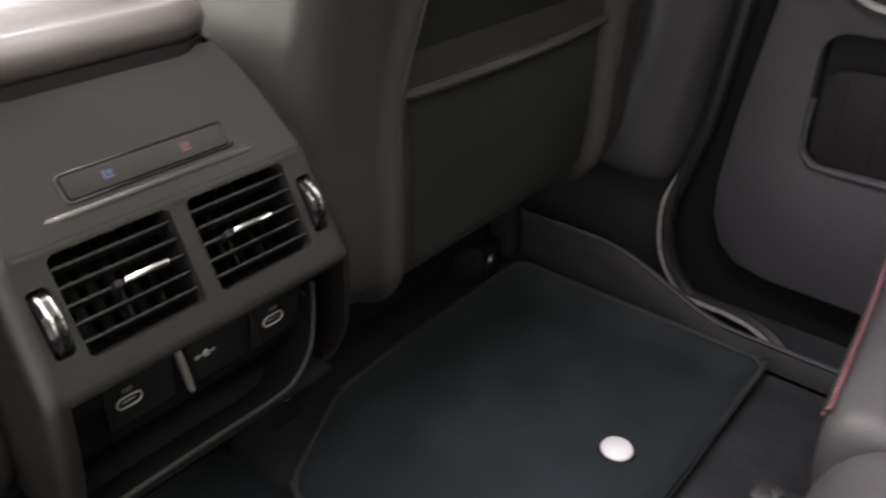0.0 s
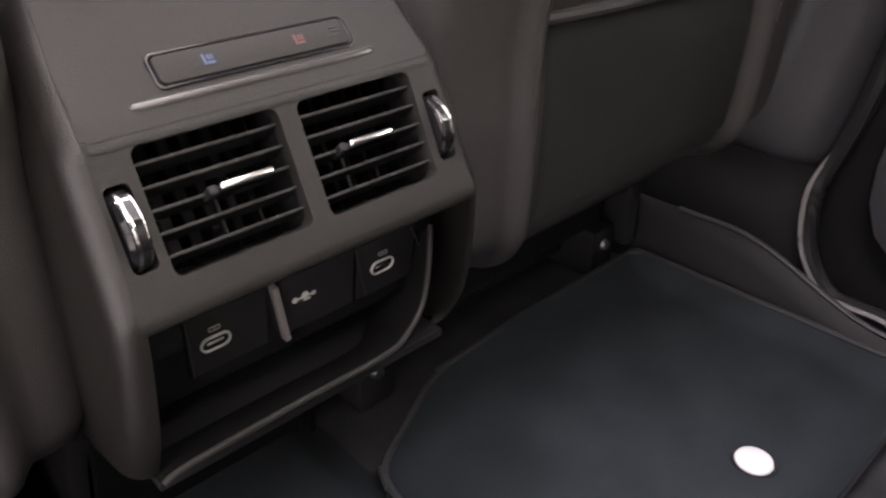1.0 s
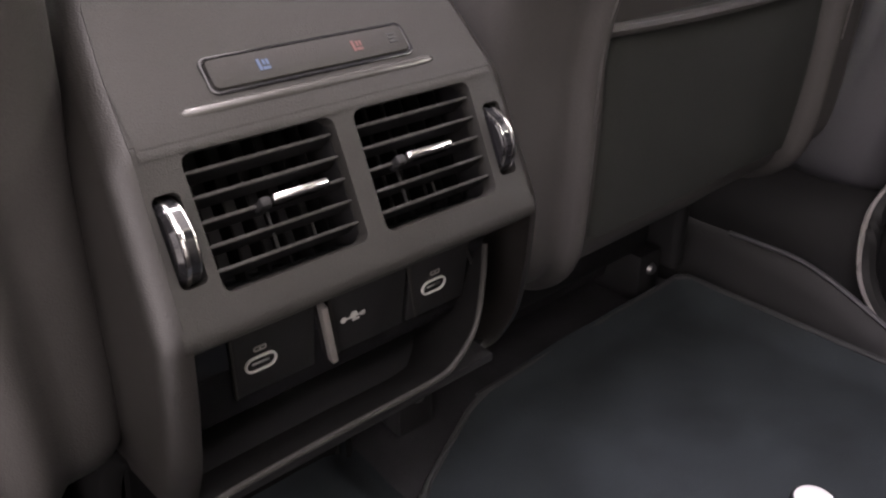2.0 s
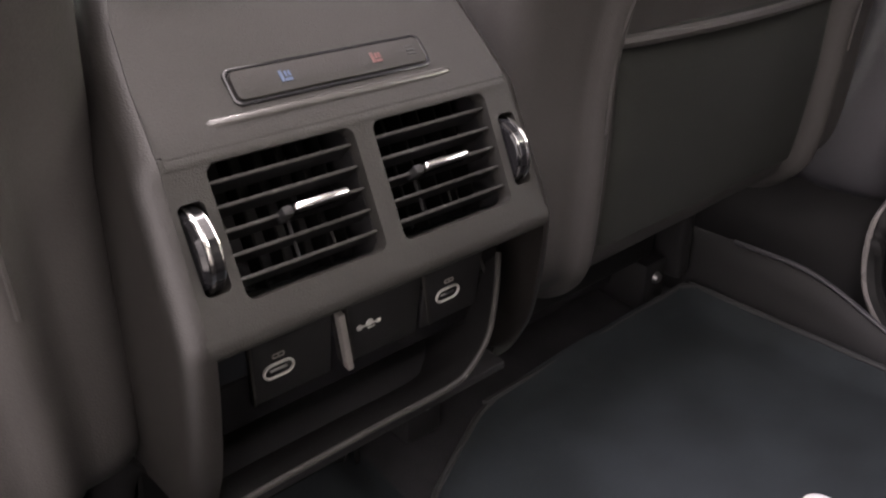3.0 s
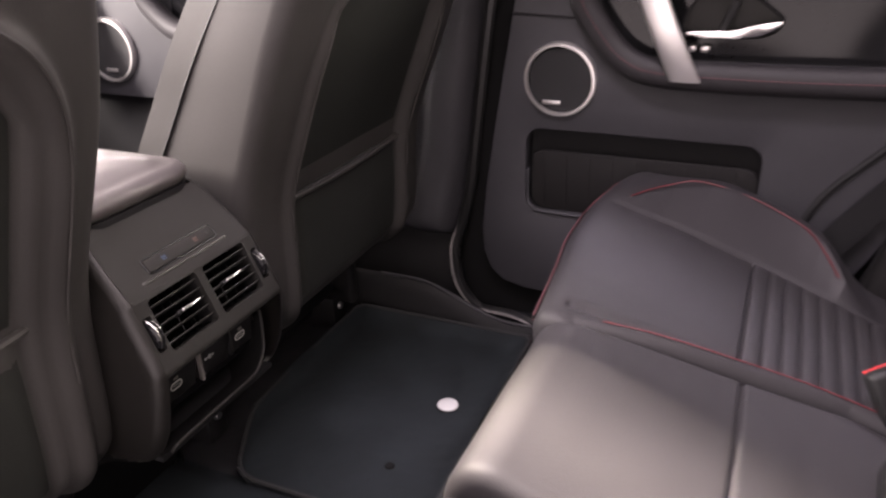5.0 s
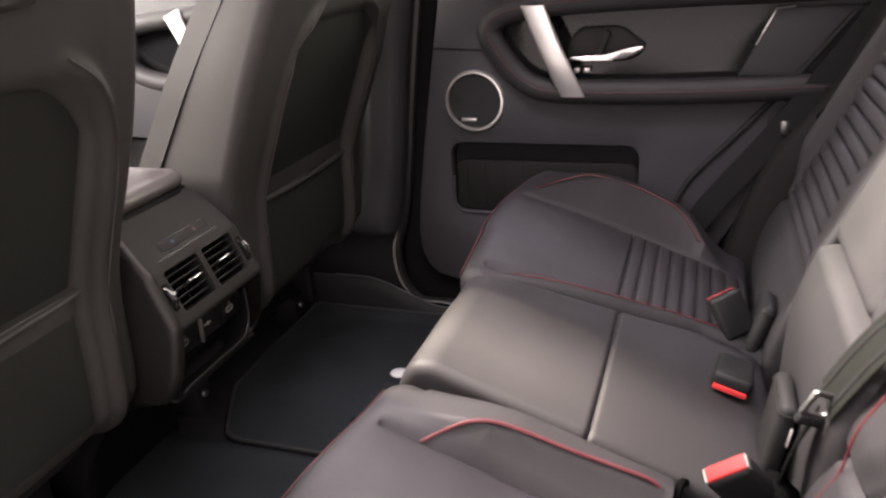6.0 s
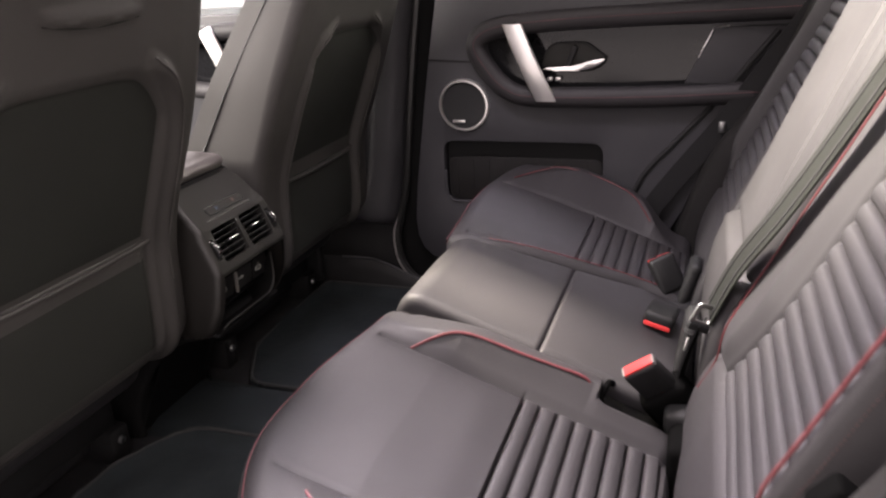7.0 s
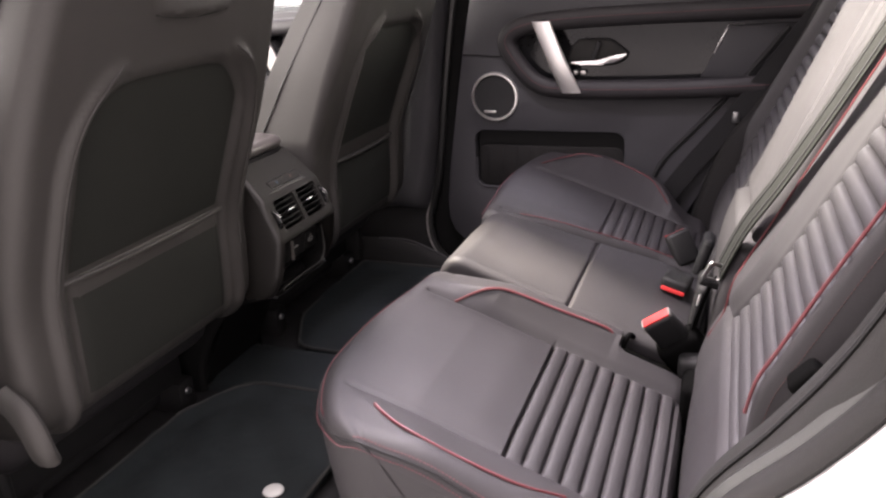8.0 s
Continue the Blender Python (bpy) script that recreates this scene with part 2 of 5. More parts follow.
def loft(spine, laterals, relief, wall=None):
    """A surface along a spine of (x, z) points, spread sideways by (y, offset) pairs; offsets and the relief(x, y, z, s) go along the spine's normal (to the spine's left); wall=(r, dx): side walls deeper than r run along x."""
    bm = bmesh.new()
    rows = []
    run = 0.0
    for i, p in enumerate(spine):
        a, b = spine[max(i - 1, 0)], spine[min(i + 1, len(spine) - 1)]
        d = Vector((b[0] - a[0], b[1] - a[1])).normalized()
        n = Vector((-d.y, d.x))
        if i:
            run += math.hypot(p[0] - spine[i - 1][0], p[1] - spine[i - 1][1])
        row = []
        for y, off in laterals:
            o = off + relief(p[0], y, p[1], run)
            if wall and off < -wall[0]:
                row.append(bm.verts.new((p[0] - n.x * wall[0] + wall[1] * (-off - wall[0]), y, p[1] - n.y * wall[0])))
            else:
                row.append(bm.verts.new((p[0] + n.x * o, y, p[1] + n.y * o)))
        rows.append(row)
    for p, q in zip(rows, rows[1:]):
        for k in range(len(p) - 1):
            bm.faces.new((p[k], p[k + 1], q[k + 1], q[k]))
    return bm


def flat_line(points, step):
    """(x, z) points along a smooth line at about equal steps."""
    pts = smooth_line([(x, 0, z) for x, z in points], 24)
    out = [pts[0]]
    for p in pts[1:]:
        if (p - out[-1]).length >= step:
            out.append(p)
    return [(p.x, p.z) for p in out]


def sides(y0, y1, r, deep, n):
    """Sideways (y, offset) pairs: walls of the given depth, rounded shoulders, a level middle of n steps."""
    out = [(y0, -deep), (y0, -deep * 0.5 - r * 0.5)]
    for k in range(7):
        t = radians(90 * k / 6)
        out.append((y0 + r - r * math.cos(t), -r + r * math.sin(t)))
    out += [(y, 0.0) for y in spread(y0 + r, y1 - r, n)[1:-1]]
    for k in range(7):
        t = radians(90 - 90 * k / 6)
        out.append((y1 - r + r * math.cos(t), -r + r * math.sin(t)))
    return out + [(y1, -deep * 0.5 - r * 0.5), (y1, -deep)]


# ---------------------------------------------------------------- the car's shell
def shell():
    ground = rbox(-9, 9, -9, 9, -0.50, -0.42, 0)
    tagged(part("ground", ground, TILE), "pale polished showroom floor under the car", "floor", kind="structure")
    floor = rbox(-1.5, 1.25, -0.76, 0.76, -0.10, -0.012, 0.0)
    tagged(part("floor", floor, CARPET), "black carpeted floor of the car", "floor", kind="structure")
    far_holes = [[(-1.0, 0.70), (-0.10, 0.70), (-0.06, 1.10), (-0.55, 1.10)], [(0.10, 0.76), (0.98, 0.80), (0.92, 1.08), (0.12, 1.10)]]
    body = [(-1.6, -0.15), (1.5, -0.15), (1.5, 1.12), (1.2, 1.20), (-0.6, 1.22), (-1.6, 0.75)]
    m = axes((0, 0.78, 0), (1, 0, 0), (0, 0, 1))
    tagged(part("wall_far", plate(body, far_holes, 0.05, m), SOFT), "dark inner side of the car with window openings", "car body", kind="structure")
    rear_opening = smooth_line([(0.06, 0, -0.06), (0.45, 0, -0.06), (0.60, 0, -0.02), (0.69, 0, 0.12), (0.735, 0, 0.28), (0.785, 0, 0.385), (0.845, 0, 0.455), (0.895, 0, 0.53), (0.95, 0, 0.66), (1.0, 0, 0.82), (1.02, 0, 1.0), (0.92, 0, 1.10), (0.5, 0, 1.12), (0.08, 0, 1.11), (-0.02, 0, 0.8), (-0.05, 0, 0.3), (-0.04, 0, 0.03)], 5, True)
    hole = [(p.x, p.z) for p in rear_opening]
    near_hole = [(-0.95, 0.76), (-0.16, 0.76), (-0.12, 1.10), (-0.55, 1.10)]
    side = plate(body, [hole, near_hole], -0.09, axes((0, -0.71, 0), (1, 0, 0), (0, 0, 1)))
    tagged(part("wall_near", side, PAINT), "white painted car body side with the rear door opening", "car body", kind="structure")
    lining = plate(body, [hole, near_hole], -0.006, axes((0, -0.700, 0), (1, 0, 0), (0, 0, 1)))
    tagged(part("trim", lining, SOFT), "dark inner lining of the car body side", "car body", kind="structure")
    seal = thing("door_seal", "black rubber seal round the open rear door frame", "door seal")
    part("seal_strip", tube([(p.x, -0.698, p.z) for p in rear_opening], 0.013, 8, True), RUBBER, seal)
    inner = [p for p in rear_opening if p.x > 0.55 and -0.02 < p.z < 1.0]
    part("frame_trim", tube([(p.x - 0.004, -0.722, p.z + 0.003) for p in inner], 0.017, 10, flat=0.45, up=(1, 0, -0.6)), TRIM, seal, "grey plastic trim beside the seal")
    # roof, bulkhead, tailgate
    m = axes((0, 0, 1.14), (1, 0, 0), (0, 1, 0))
    # unseen roof opening, sized to pass the added spots and block other lamps
    roof = plate([(-1.0, -0.80), (1.40, -0.80), (1.40, 0.80), (-1.0, 0.80)], [[(-0.80, -0.46), (0.76, -0.46), (0.76, 0.30), (-0.80, 0.30)]], -0.05, m)
    tagged(part("ceiling", roof, HEADLINING), "pale headlining, its opening sized to let the added lamps in", "ceiling", kind="structure")
    tagged(part("wall_rear", rbox(1.30, 1.36, -0.76, 0.76, -0.1, 1.14, 0.01), SOFT), "dark trim closing the rear of the cabin", "car body", kind="structure")
    tagged(part("wall_front", rbox(-1.5, -1.40, -0.76, 0.76, -0.1, 0.70, 0.01), SOFT), "dark dashboard bulkhead at the front of the cabin", "car body", kind="structure")


shell()


# ---------------------------------------------------------------- floor, mats, sill
def rounded(points, r, n=5):
    """A closed outline with its corners cut round."""
    out = []
    for i, p in enumerate(points):
        p, a, b = Vector(p), Vector(points[i - 1]), Vector(points[(i + 1) % len(points)])
        a, b = p + (a - p).normalized() * r, p + (b - p).normalized() * r
        out += [(1 - k / n) ** 2 * a + 2 * (k / n) * (1 - k / n) * p + (k / n) ** 2 * b for k in range(n + 1)]
    return out


def floor_mat(s, y_in, y_out, dot_y):
    """A tray-shaped mat with a cut front corner beside the tunnel, a raised bound rim all round, and a white fixing stud."""
    mat = thing("floor_mat", "dark blue-grey carpet floor mat with a raised rim and white stud", "floor mat", "rear floor mats")
    x0, x1 = -0.165, 0.192
    outline = rounded([Vector((x, s * y)) for x, y in ((x0, y_out), (x0, y_in + 0.13), (x0 + 0.058, y_in + 0.012), (x0 + 0.085, y_in), (x1, y_in), (x1, y_out))], 0.028)
    closed = list(zip(outline, outline[1:] + outline[:1]))

    def edge_at(x, y):
        """Distance to the outline, positive within it."""
        best, within = 9.0, False
        for a, b in closed:
            d = b - a
            if d.length_squared < 1e-12:
                continue
            k = max(0.0, min(1.0, ((x - a.x) * d.x + (y - a.y) * d.y) / d.length_squared))
            best = min(best, math.hypot(x - a.x - d.x * k, y - a.y - d.y * k))
            if (a.y > y) != (b.y > y) and x < a.x + (y - a.y) / (b.y - a.y) * d.x:
                within = not within
        return best if within else -best

    raised = lambda y: 1.0 if s < 0 else hill(y, 0.12, 0.36, 2, 3)       # the far mat lies flat beside the tunnel
    xs, ys = spread(x0 - 0.002, x1 + 0.002, 64), spread(s * (y_in - 0.002), s * (y_out + 0.002), 76)
    bm = bmesh.new()
    rows = []
    for x in xs:
        row = []
        for y in ys:
            edge = edge_at(x, y)
            z = 0.020 * raised(y) * max(0.0, 1 - max(edge, 0.0) / 0.034) ** 2 + 0.0034 * noise.noise(Vector((x * 9, y * 9, 3.0))) + 0.0030 * noise.noise(Vector((x * 17, y * 17, 0))) * max(0.0, 1 - max(edge, 0.0) / 0.05) + 0.0009 * noise.noise(Vector((x * 60, y * 60, 1.0)))
            row.append(bm.verts.new((x, y, z)) if edge > -0.003 else None)
        rows.append(row)
    for p, q in zip(rows, rows[1:]):
        for k in range(len(p) - 1):
            f = [v for v in (p[k], p[k + 1], q[k + 1], q[k]) if v]
            if len(f) > 2:
                bm.faces.new(f)
    made = bmesh.ops.extrude_face_region(bm, geom=bm.faces[:])
    for v in made["geom"]:
        if isinstance(v, bmesh.types.BMVert):
            v.co.z -= 0.010
    part("carpet", bm, MAT, mat)
    rim = [(p.x, p.y, 0.001 + 0.017 * raised(p.y) + 0.0040 * noise.noise(Vector((p.x * 17, p.y * 17, 0)))) for p in outline]
    part("edge_binding", tube(smooth_line(rim, 3, True), 0.0034, 6, True), BINDING, mat, "worn fabric binding along the mat rim")
    part("stud", lathe([(0, 0.006), (0.012, 0.0055), (0.0165, 0.003), (0.018, -0.002)], Matrix.Translation((0.12, dot_y, 0.0)), 28), WHITE, mat, "round white plastic stud")
    part("stud_ring", lathe([(0.018, 0.002), (0.0195, 0.002), (0.021, -0.002)], Matrix.Translation((0.121, dot_y, 0.0)), 28), BLACK, mat, "black ring round the stud")
    if s > 0:
        part("fixing_hole", lathe([(0, 0.0022), (0.006, 0.0022), (0.0075, 0.0)], Matrix.Translation((0.099, 0.203, 0.0005)), 16), FELT, mat, "small dark fixing hole")
    return mat


floor_mat(1, 0.105, 0.586, 0.367)
floor_mat(-1, 0.085, 0.572, -0.358)


def floor_tunnel():
    """Low carpeted hump between the mats, and the bench's steel foot beside the far mat."""
    t = thing("floor_tunnel", "low black carpeted hump between the two floor mats", "car floor", kind="structure")
    bm = bmesh.new()
    rows = []
    for x in spread(-0.6, 0.38, 30):
        rows.append([bm.verts.new((x, y, -0.012 + 0.020 * hill(y, -0.095, -0.06, 0.07, 0.115) + 0.001 * noise.noise(Vector((x * 12, y * 12, 6))))) for y in spread(-0.095, 0.115, 20)])
    for p, q in zip(rows, rows[1:]):
        for k in range(len(p) - 1):
            bm.faces.new((p[k], p[k + 1], q[k + 1], q[k]))
    part("carpet", bm, MAT, t)
    b = thing("seat_bracket", "small worn steel bracket at the foot of the bench", "bracket")
    part("foot", rbox(0.250, 0.345, 0.388, 0.420, -0.012, 0.010, 0.005), STEEL, b)
    part("bolt", lathe([(0, 0.006), (0.006, 0.005), (0.008, 0)], Matrix.Translation((0.272, 0.404, 0.010)), 12), STEEL, b)


floor_tunnel()


def sill(s):
    """Step-in sill trim on one side: a raised ledge with a rounded inner lip."""
    t = thing("sill_trim", "dark grained plastic sill trim beside the floor mat", "sill trim", "sill trims")
    prof = [(0.605, -0.012), (0.612, 0.030), (0.618, 0.052), (0.626, 0.058), (0.640, 0.050), (0.665, 0.022), (0.70, -0.01), (0.72, -0.06)]
    bm = bmesh.new()
    rows = []
    for x in spread(-0.6, 0.62, 30):
        rows.append([bm.verts.new((x, s * y, z + (0.018 - 0.060 * hill(x, -0.06, 0.14, 1, 2)) * (1 if y > 0.606 else 0))) for y, z in prof])
    for p, q in zip(rows, rows[1:]):
        for k in range(len(p) - 1):
            bm.faces.new((p[k], p[k + 1], q[k + 1], q[k]))
    part("ledge", bm, SILL, t)
    part("lip", tube([(x, s * 0.622, 0.077 - 0.060 * hill(x, -0.06, 0.14, 1, 2)) for x in spread(-0.13, 0.30, 24)], 0.003, 6), SOFT, t)


sill(1)
sill(-1)


def pillar_edge(z):
    return float(np.interp(z, (0.15, 0.25, 0.35, 0.435, 0.577, 0.71, 1.12), (0.006, 0.020, 0.036, 0.046, 0.063, 0.086, 0.15)))


def pillar():
    """B-pillar trim of the far side: an upper cover that ends in a rounded foot, a kick panel under it, the black door gap and its seal."""
    t = thing("pillar_trim", "dark plastic centre pillar trim with a rounded foot over the sill", "pillar trim")
    bm = bmesh.new()
    rows = []
    for z in [0.148, 0.152, 0.160, 0.172, 0.188, 0.205, 0.225] + spread(0.25, 1.12, 24):
        x1 = pillar_edge(z)
        foot = hill(z, 0.13, 0.185, 0.20, 0.30)
        x0 = x1 - 0.19 - 0.05 * foot
        y = 0.668 - 0.03 * (z - 0.15) - 0.010 * foot + 0.030 * max(0.0, (0.165 - z) / 0.017) ** 2
        row = []
        for k in range(25):
            a = k / 24
            dent = 0.006 * hill(a, 0.42, 0.52, 0.56, 0.64)
            row.append(bm.verts.new((x0 + (x1 - x0) * a, y + dent + 0.050 * abs(2 * a - 1) ** 9 + 0.010 * max(0.0, 0.4 - a), z)))
        rows.append(row)
    for p, q in zip(rows, rows[1:]):
        for k in range(len(p) - 1):
            bm.faces.new((p[k], p[k + 1], q[k + 1], q[k]))
    part("cover", bm, SOFT, t)
    bm = bmesh.new()
    rows = []
    for z in spread(-0.01, 0.165, 10):
        x1 = float(np.interp(z, (-0.01, 0.05, 0.12, 0.165), (0.05, 0.0, -0.014, -0.004)))
        rows.append([bm.verts.new((-0.34 + (x1 + 0.34) * k / 10, 0.690 + 0.022 * (k / 10) ** 8, z)) for k in range(11)])
    for p, q in zip(rows, rows[1:]):
        for k in range(len(p) - 1):
            bm.faces.new((p[k], p[k + 1], q[k + 1], q[k]))
    part("kick_panel", bm, SILL, t, "black plastic panel under the pillar cover")
    seal = thing("door_seal", "grey rubber door seal curving from pillar to sill", "door seal")
    gap = [(-0.05, -0.03), (0.66, -0.03), (0.66, 0.085), (0.14, 0.085), (0.085, 0.15), (0.10, 0.30), (0.125, 0.45), (0.155, 0.60), (0.175, 0.76), (0.05, 0.76), (0.0, 0.40), (-0.04, 0.16)]
    part("seal_channel", plate(gap, [], 0.004, axes((0, 0.719, 0), (1, 0, 0), (0, 0, 1))), FELT, seal, "black gap between pillar and door")
    line = [(0.112, 0.690, 0.80), (0.083, 0.690, 0.62), (0.060, 0.690, 0.45), (0.038, 0.689, 0.27), (0.020, 0.686, 0.185), (0.006, 0.680, 0.125), (0.016, 0.676, 0.056), (0.050, 0.672, 0.012), (0.085, 0.668, 0.008), (0.120, 0.664, 0.010), (0.160, 0.658, 0.006), (0.194, 0.648, -0.008), (0.215, 0.636, -0.032)]
    part("seal_strip", tube(smooth_line(line, 10), 0.0105, 8), RUBBER, seal)
    part("seal_lip", tube(smooth_line([(x - 0.006 * min(1, i / 2), y - 0.009 * min(1, i / 2), z + 0.003) for i, (x, y, z) in enumerate(line[3:])], 10), 0.0032, 6), SEAL_LIP, seal, "thin lighter lip of the seal")


pillar()


# ---------------------------------------------------------------- far rear door
def rear_door():
    door = thing("car_door", "closed dark rear car door with silver pull handle and speaker", "car door", "far side doors")
    m = axes((0, 0.692, 0), (1, 0, 0), (0, 0, 1))     # x, z in the plane, face towards the cabin
    outer = [(0.235, 0.056), (0.62, 0.056), (0.70, 0.20), (0.80, 0.40), (0.92, 0.62), (0.98, 0.76), (0.148, 0.745), (0.117, 0.575), (0.094, 0.434), (0.081, 0.355), (0.066, 0.26), (0.057, 0.17), (0.060, 0.125), (0.074, 0.090), (0.098, 0.068), (0.14, 0.058)]
    pocket = round_rect(0.142, 0.530, 0.222, 0.374, 0.026)
    insert = [(p.x, p.z) for p in smooth_line([(0.93, 0, 0.630), (0.60, 0, 0.634), (0.38, 0, 0.630), (0.285, 0, 0.618), (0.258, 0, 0.592), (0.285, 0, 0.545), (0.325, 0, 0.510), (0.38, 0, 0.502), (0.60, 0, 0.502), (0.868, 0, 0.512)], 5)]
    part("panel", plate(outer, [pocket, insert], 0.02, m, 0.003), SOFT, door, "charcoal soft-touch door panel")
    part("backing", rbox(0.11, 0.97, 0.735, 0.75, 0.0, 0.75, 0.0), BLACK, door)
    # map pocket: a box behind the opening with a lower front lip
    box = bmesh.new()
    ring = round_rect(0.141, 0.531, 0.221, 0.375, 0.027)
    mouth = [box.verts.new((x, 0.700, z)) for x, z in ring]
    deep = [box.verts.new((x, 0.731, z)) for x, z in ring]
    for k in range(len(ring)):
        box.faces.new((mouth[k - 1], mouth[k], deep[k], deep[k - 1]))
    box.faces.new(deep)
    part("pocket_well", box, BLACK, door, "dark inside of the door pocket")
    lip = plate([(p[0], p[1]) for p in round_rect(0.150, 0.529, 0.223, 0.333, 0.022)], [], 0.006, axes((0, 0.703, 0), (1, 0, 0), (0, 0, 1)), 0.002)
    front = part("pocket_front", lip, TRIM, door, "charcoal front of the door pocket")
    for k in range(9):
        part("rib", rbox(0.172 + 0.040 * k, 0.175 + 0.040 * k, 0.7015, 0.704, 0.232, 0.326, 0.001), TRIM, front)
    part("pocket_lip", tube(smooth_line([(0.146, 0.6935, 0.30), (0.146, 0.693, 0.245), (0.156, 0.692, 0.228), (0.18, 0.6915, 0.2215), (0.33, 0.6915, 0.2205), (0.50, 0.692, 0.2215), (0.522, 0.6925, 0.230), (0.528, 0.6935, 0.26)], 8), 0.0035, 8), SOFT, door, "moulded lower lip of the pocket")
    # arm loop: padded band above and below the insert
    band = smooth_line([(1.0, 0.678, 0.665), (0.80, 0.676, 0.660), (0.55, 0.674, 0.655), (0.38, 0.672, 0.648), (0.275, 0.674, 0.634), (0.236, 0.677, 0.600), (0.262, 0.677, 0.548), (0.31, 0.675, 0.500), (0.38, 0.668, 0.484), (0.60, 0.665, 0.484), (0.80, 0.668, 0.492), (0.95, 0.674, 0.502)], 8)
    loop = part("arm_loop", tube([p + Vector((0, 0.008, 0)) for p in band], 0.023, 14, flat=0.75, up=(0, 1, 0)), LEATHER, door, "padded leather band round the handle recess")
    part("stitching", stitches([(p.x, p.y - 0.0088, p.z + 0.003) for p in band], 0.006, 0.0011), THREAD, loop, "dusky red stitching")
    part("insert", plate(round_rect(0.24, 0.97, 0.48, 0.65, 0.02), [], 0.004, axes((0, 0.712, 0), (1, 0, 0), (0, 0, 1))), GLOSS, door, "gloss black trim panel")
    tri = [(0.700, 0.508), (0.755, 0.625), (0.93, 0.628), (0.86, 0.508)]
    part("trim_wedge", plate(tri, [], 0.006, axes((0, 0.706, 0), (1, 0, 0), (0, 0, 1)), 0.0015), SOFT, door, "slanted grey trim piece")
    part("trim_edge", tube([(0.726, 0.704, 0.563), (0.755, 0.704, 0.625), (0.785, 0.704, 0.628)], 0.0016, 6), SATIN, door, "thin bright edge line")
    # pull handle, a bar leaning rearwards
    blade = bmesh.new()
    rows = []
    for k in range(17):
        q = k / 16
        bow = 0.012 * math.sin(math.pi * q)
        x, z = 0.306 + 0.075 * q, 0.647 - 0.170 * q
        w = 0.0445 + 0.0025 * q
        rows.append([blade.verts.new((x + w * u, 0.656 - bow + d, z)) for u, d in ((0.0, 0.010), (0.0, 0.003), (0.06, 0.0005), (0.12, 0.0), (0.5, -0.0015), (0.88, 0.0), (0.94, 0.0005), (1.0, 0.003), (1.0, 0.010))])
    for p, q in zip(rows, rows[1:]):
        for k in range(len(p)):
            blade.faces.new((p[k - 1], p[k], q[k], q[k - 1]))
    blade.faces.new(rows[0])
    blade.faces.new(rows[-1])
    part("pull_handle", blade, SATIN, door, "brushed silver pull handle")
    h = axes((0.365, 0.658, 0.562), (0.42, 0, -0.905), (0.905, 0, 0.42))
    for q in (-0.088, 0.088):
        part("handle_mount", rbox(q - 0.008, q + 0.008, -0.014, 0.014, -0.04, -0.004, 0.003, 2, h), BLACK, door)
    # release lever in its dish
    dish = [(0.394, 0.545), (0.394, 0.575), (0.412, 0.597), (0.450, 0.600), (0.487, 0.598), (0.510, 0.583), (0.531, 0.563), (0.508, 0.542), (0.450, 0.538)]
    part("lever_dish", plate([(p.x, p.z) for p in smooth_line([(x, 0, z) for x, z in dish], 4, True)], [], 0.006, axes((0, 0.704, 0), (1, 0, 0), (0, 0, 1)), 0.002), PLASTIC, door, "charcoal dish behind the release lever")
    lever = [(0.398, 0.549), (0.455, 0.552), (0.490, 0.560), (0.515, 0.566), (0.531, 0.567), (0.527, 0.558), (0.506, 0.547), (0.486, 0.5425), (0.440, 0.542), (0.398, 0.542)]
    part("release_lever", plate([(p.x, p.z) for p in smooth_line([(x, 0, z) for x, z in lever], 4, True)], [], 0.012, axes((0, 0.680, 0), (1, 0, 0), (0, 0, 1)), 0.003), CHROME, door, "bright chrome release lever")
    part("dish_rim", tube(smooth_line([(x, 0.703, z) for x, z in dish], 5, True), 0.0018, 6, True), SILL, door, "moulded rim of the lever dish")
    part("lever_arm", rbox(-0.006, 0.006, 0.690, 0.706, -0.026, 0.026, 0.003, 2, Matrix.Translation((0.455, 0, 0.570)) @ pose(0, 0, 0, 0, 22, 0)), SILL, door)
    part("lock_button", join(rbox(0.400, 0.412, 0.694, 0.708, 0.516, 0.526, 0.003), rbox(0.418, 0.432, 0.694, 0.708, 0.516, 0.526, 0.003)), SATIN, door, "two small silver lock buttons")
    # speaker
    sp = axes((0.200, 0.689, 0.462), (1, 0, 0), (0, 0, 1))
    speaker = part("speaker", lathe([(0, 0.003), (0.03, 0.0025), (0.052, 0.001), (0.056, -0.004)], sp, 48), MESH, door, "round black speaker grille")
    part("ring", lathe([(0.0545, 0.0), (0.056, 0.006), (0.0605, 0.0055), (0.0625, -0.002), (0.0625, -0.008)], sp, 56), SATIN, speaker, "bright silver ring")
    part("badge", rbox(-0.029, 0.003, -0.0415, -0.0345, 0.001, 0.005, 0.0015, 2, sp), SATIN, speaker, "small silver badge plate")
    part("panel_seam", tube([(0.118, 0.690, 0.568), (0.225, 0.690, 0.563)], 0.0018, 6), BLACK, door)
    part("rear_edge_strip", tube(smooth_line([(0.585, 0.690, 0.20), (0.62, 0.690, 0.30), (0.70, 0.690, 0.395), (0.79, 0.690, 0.50), (0.88, 0.690, 0.62)], 8), 0.006, 8), SILL, door)
    pane = rbox(0.10, 0.99, 0.755, 0.759, 0.74, 1.10, 0)
    p = part("window_pane", pane, GLASS, door)
    p.visible_shadow = False


rear_door()


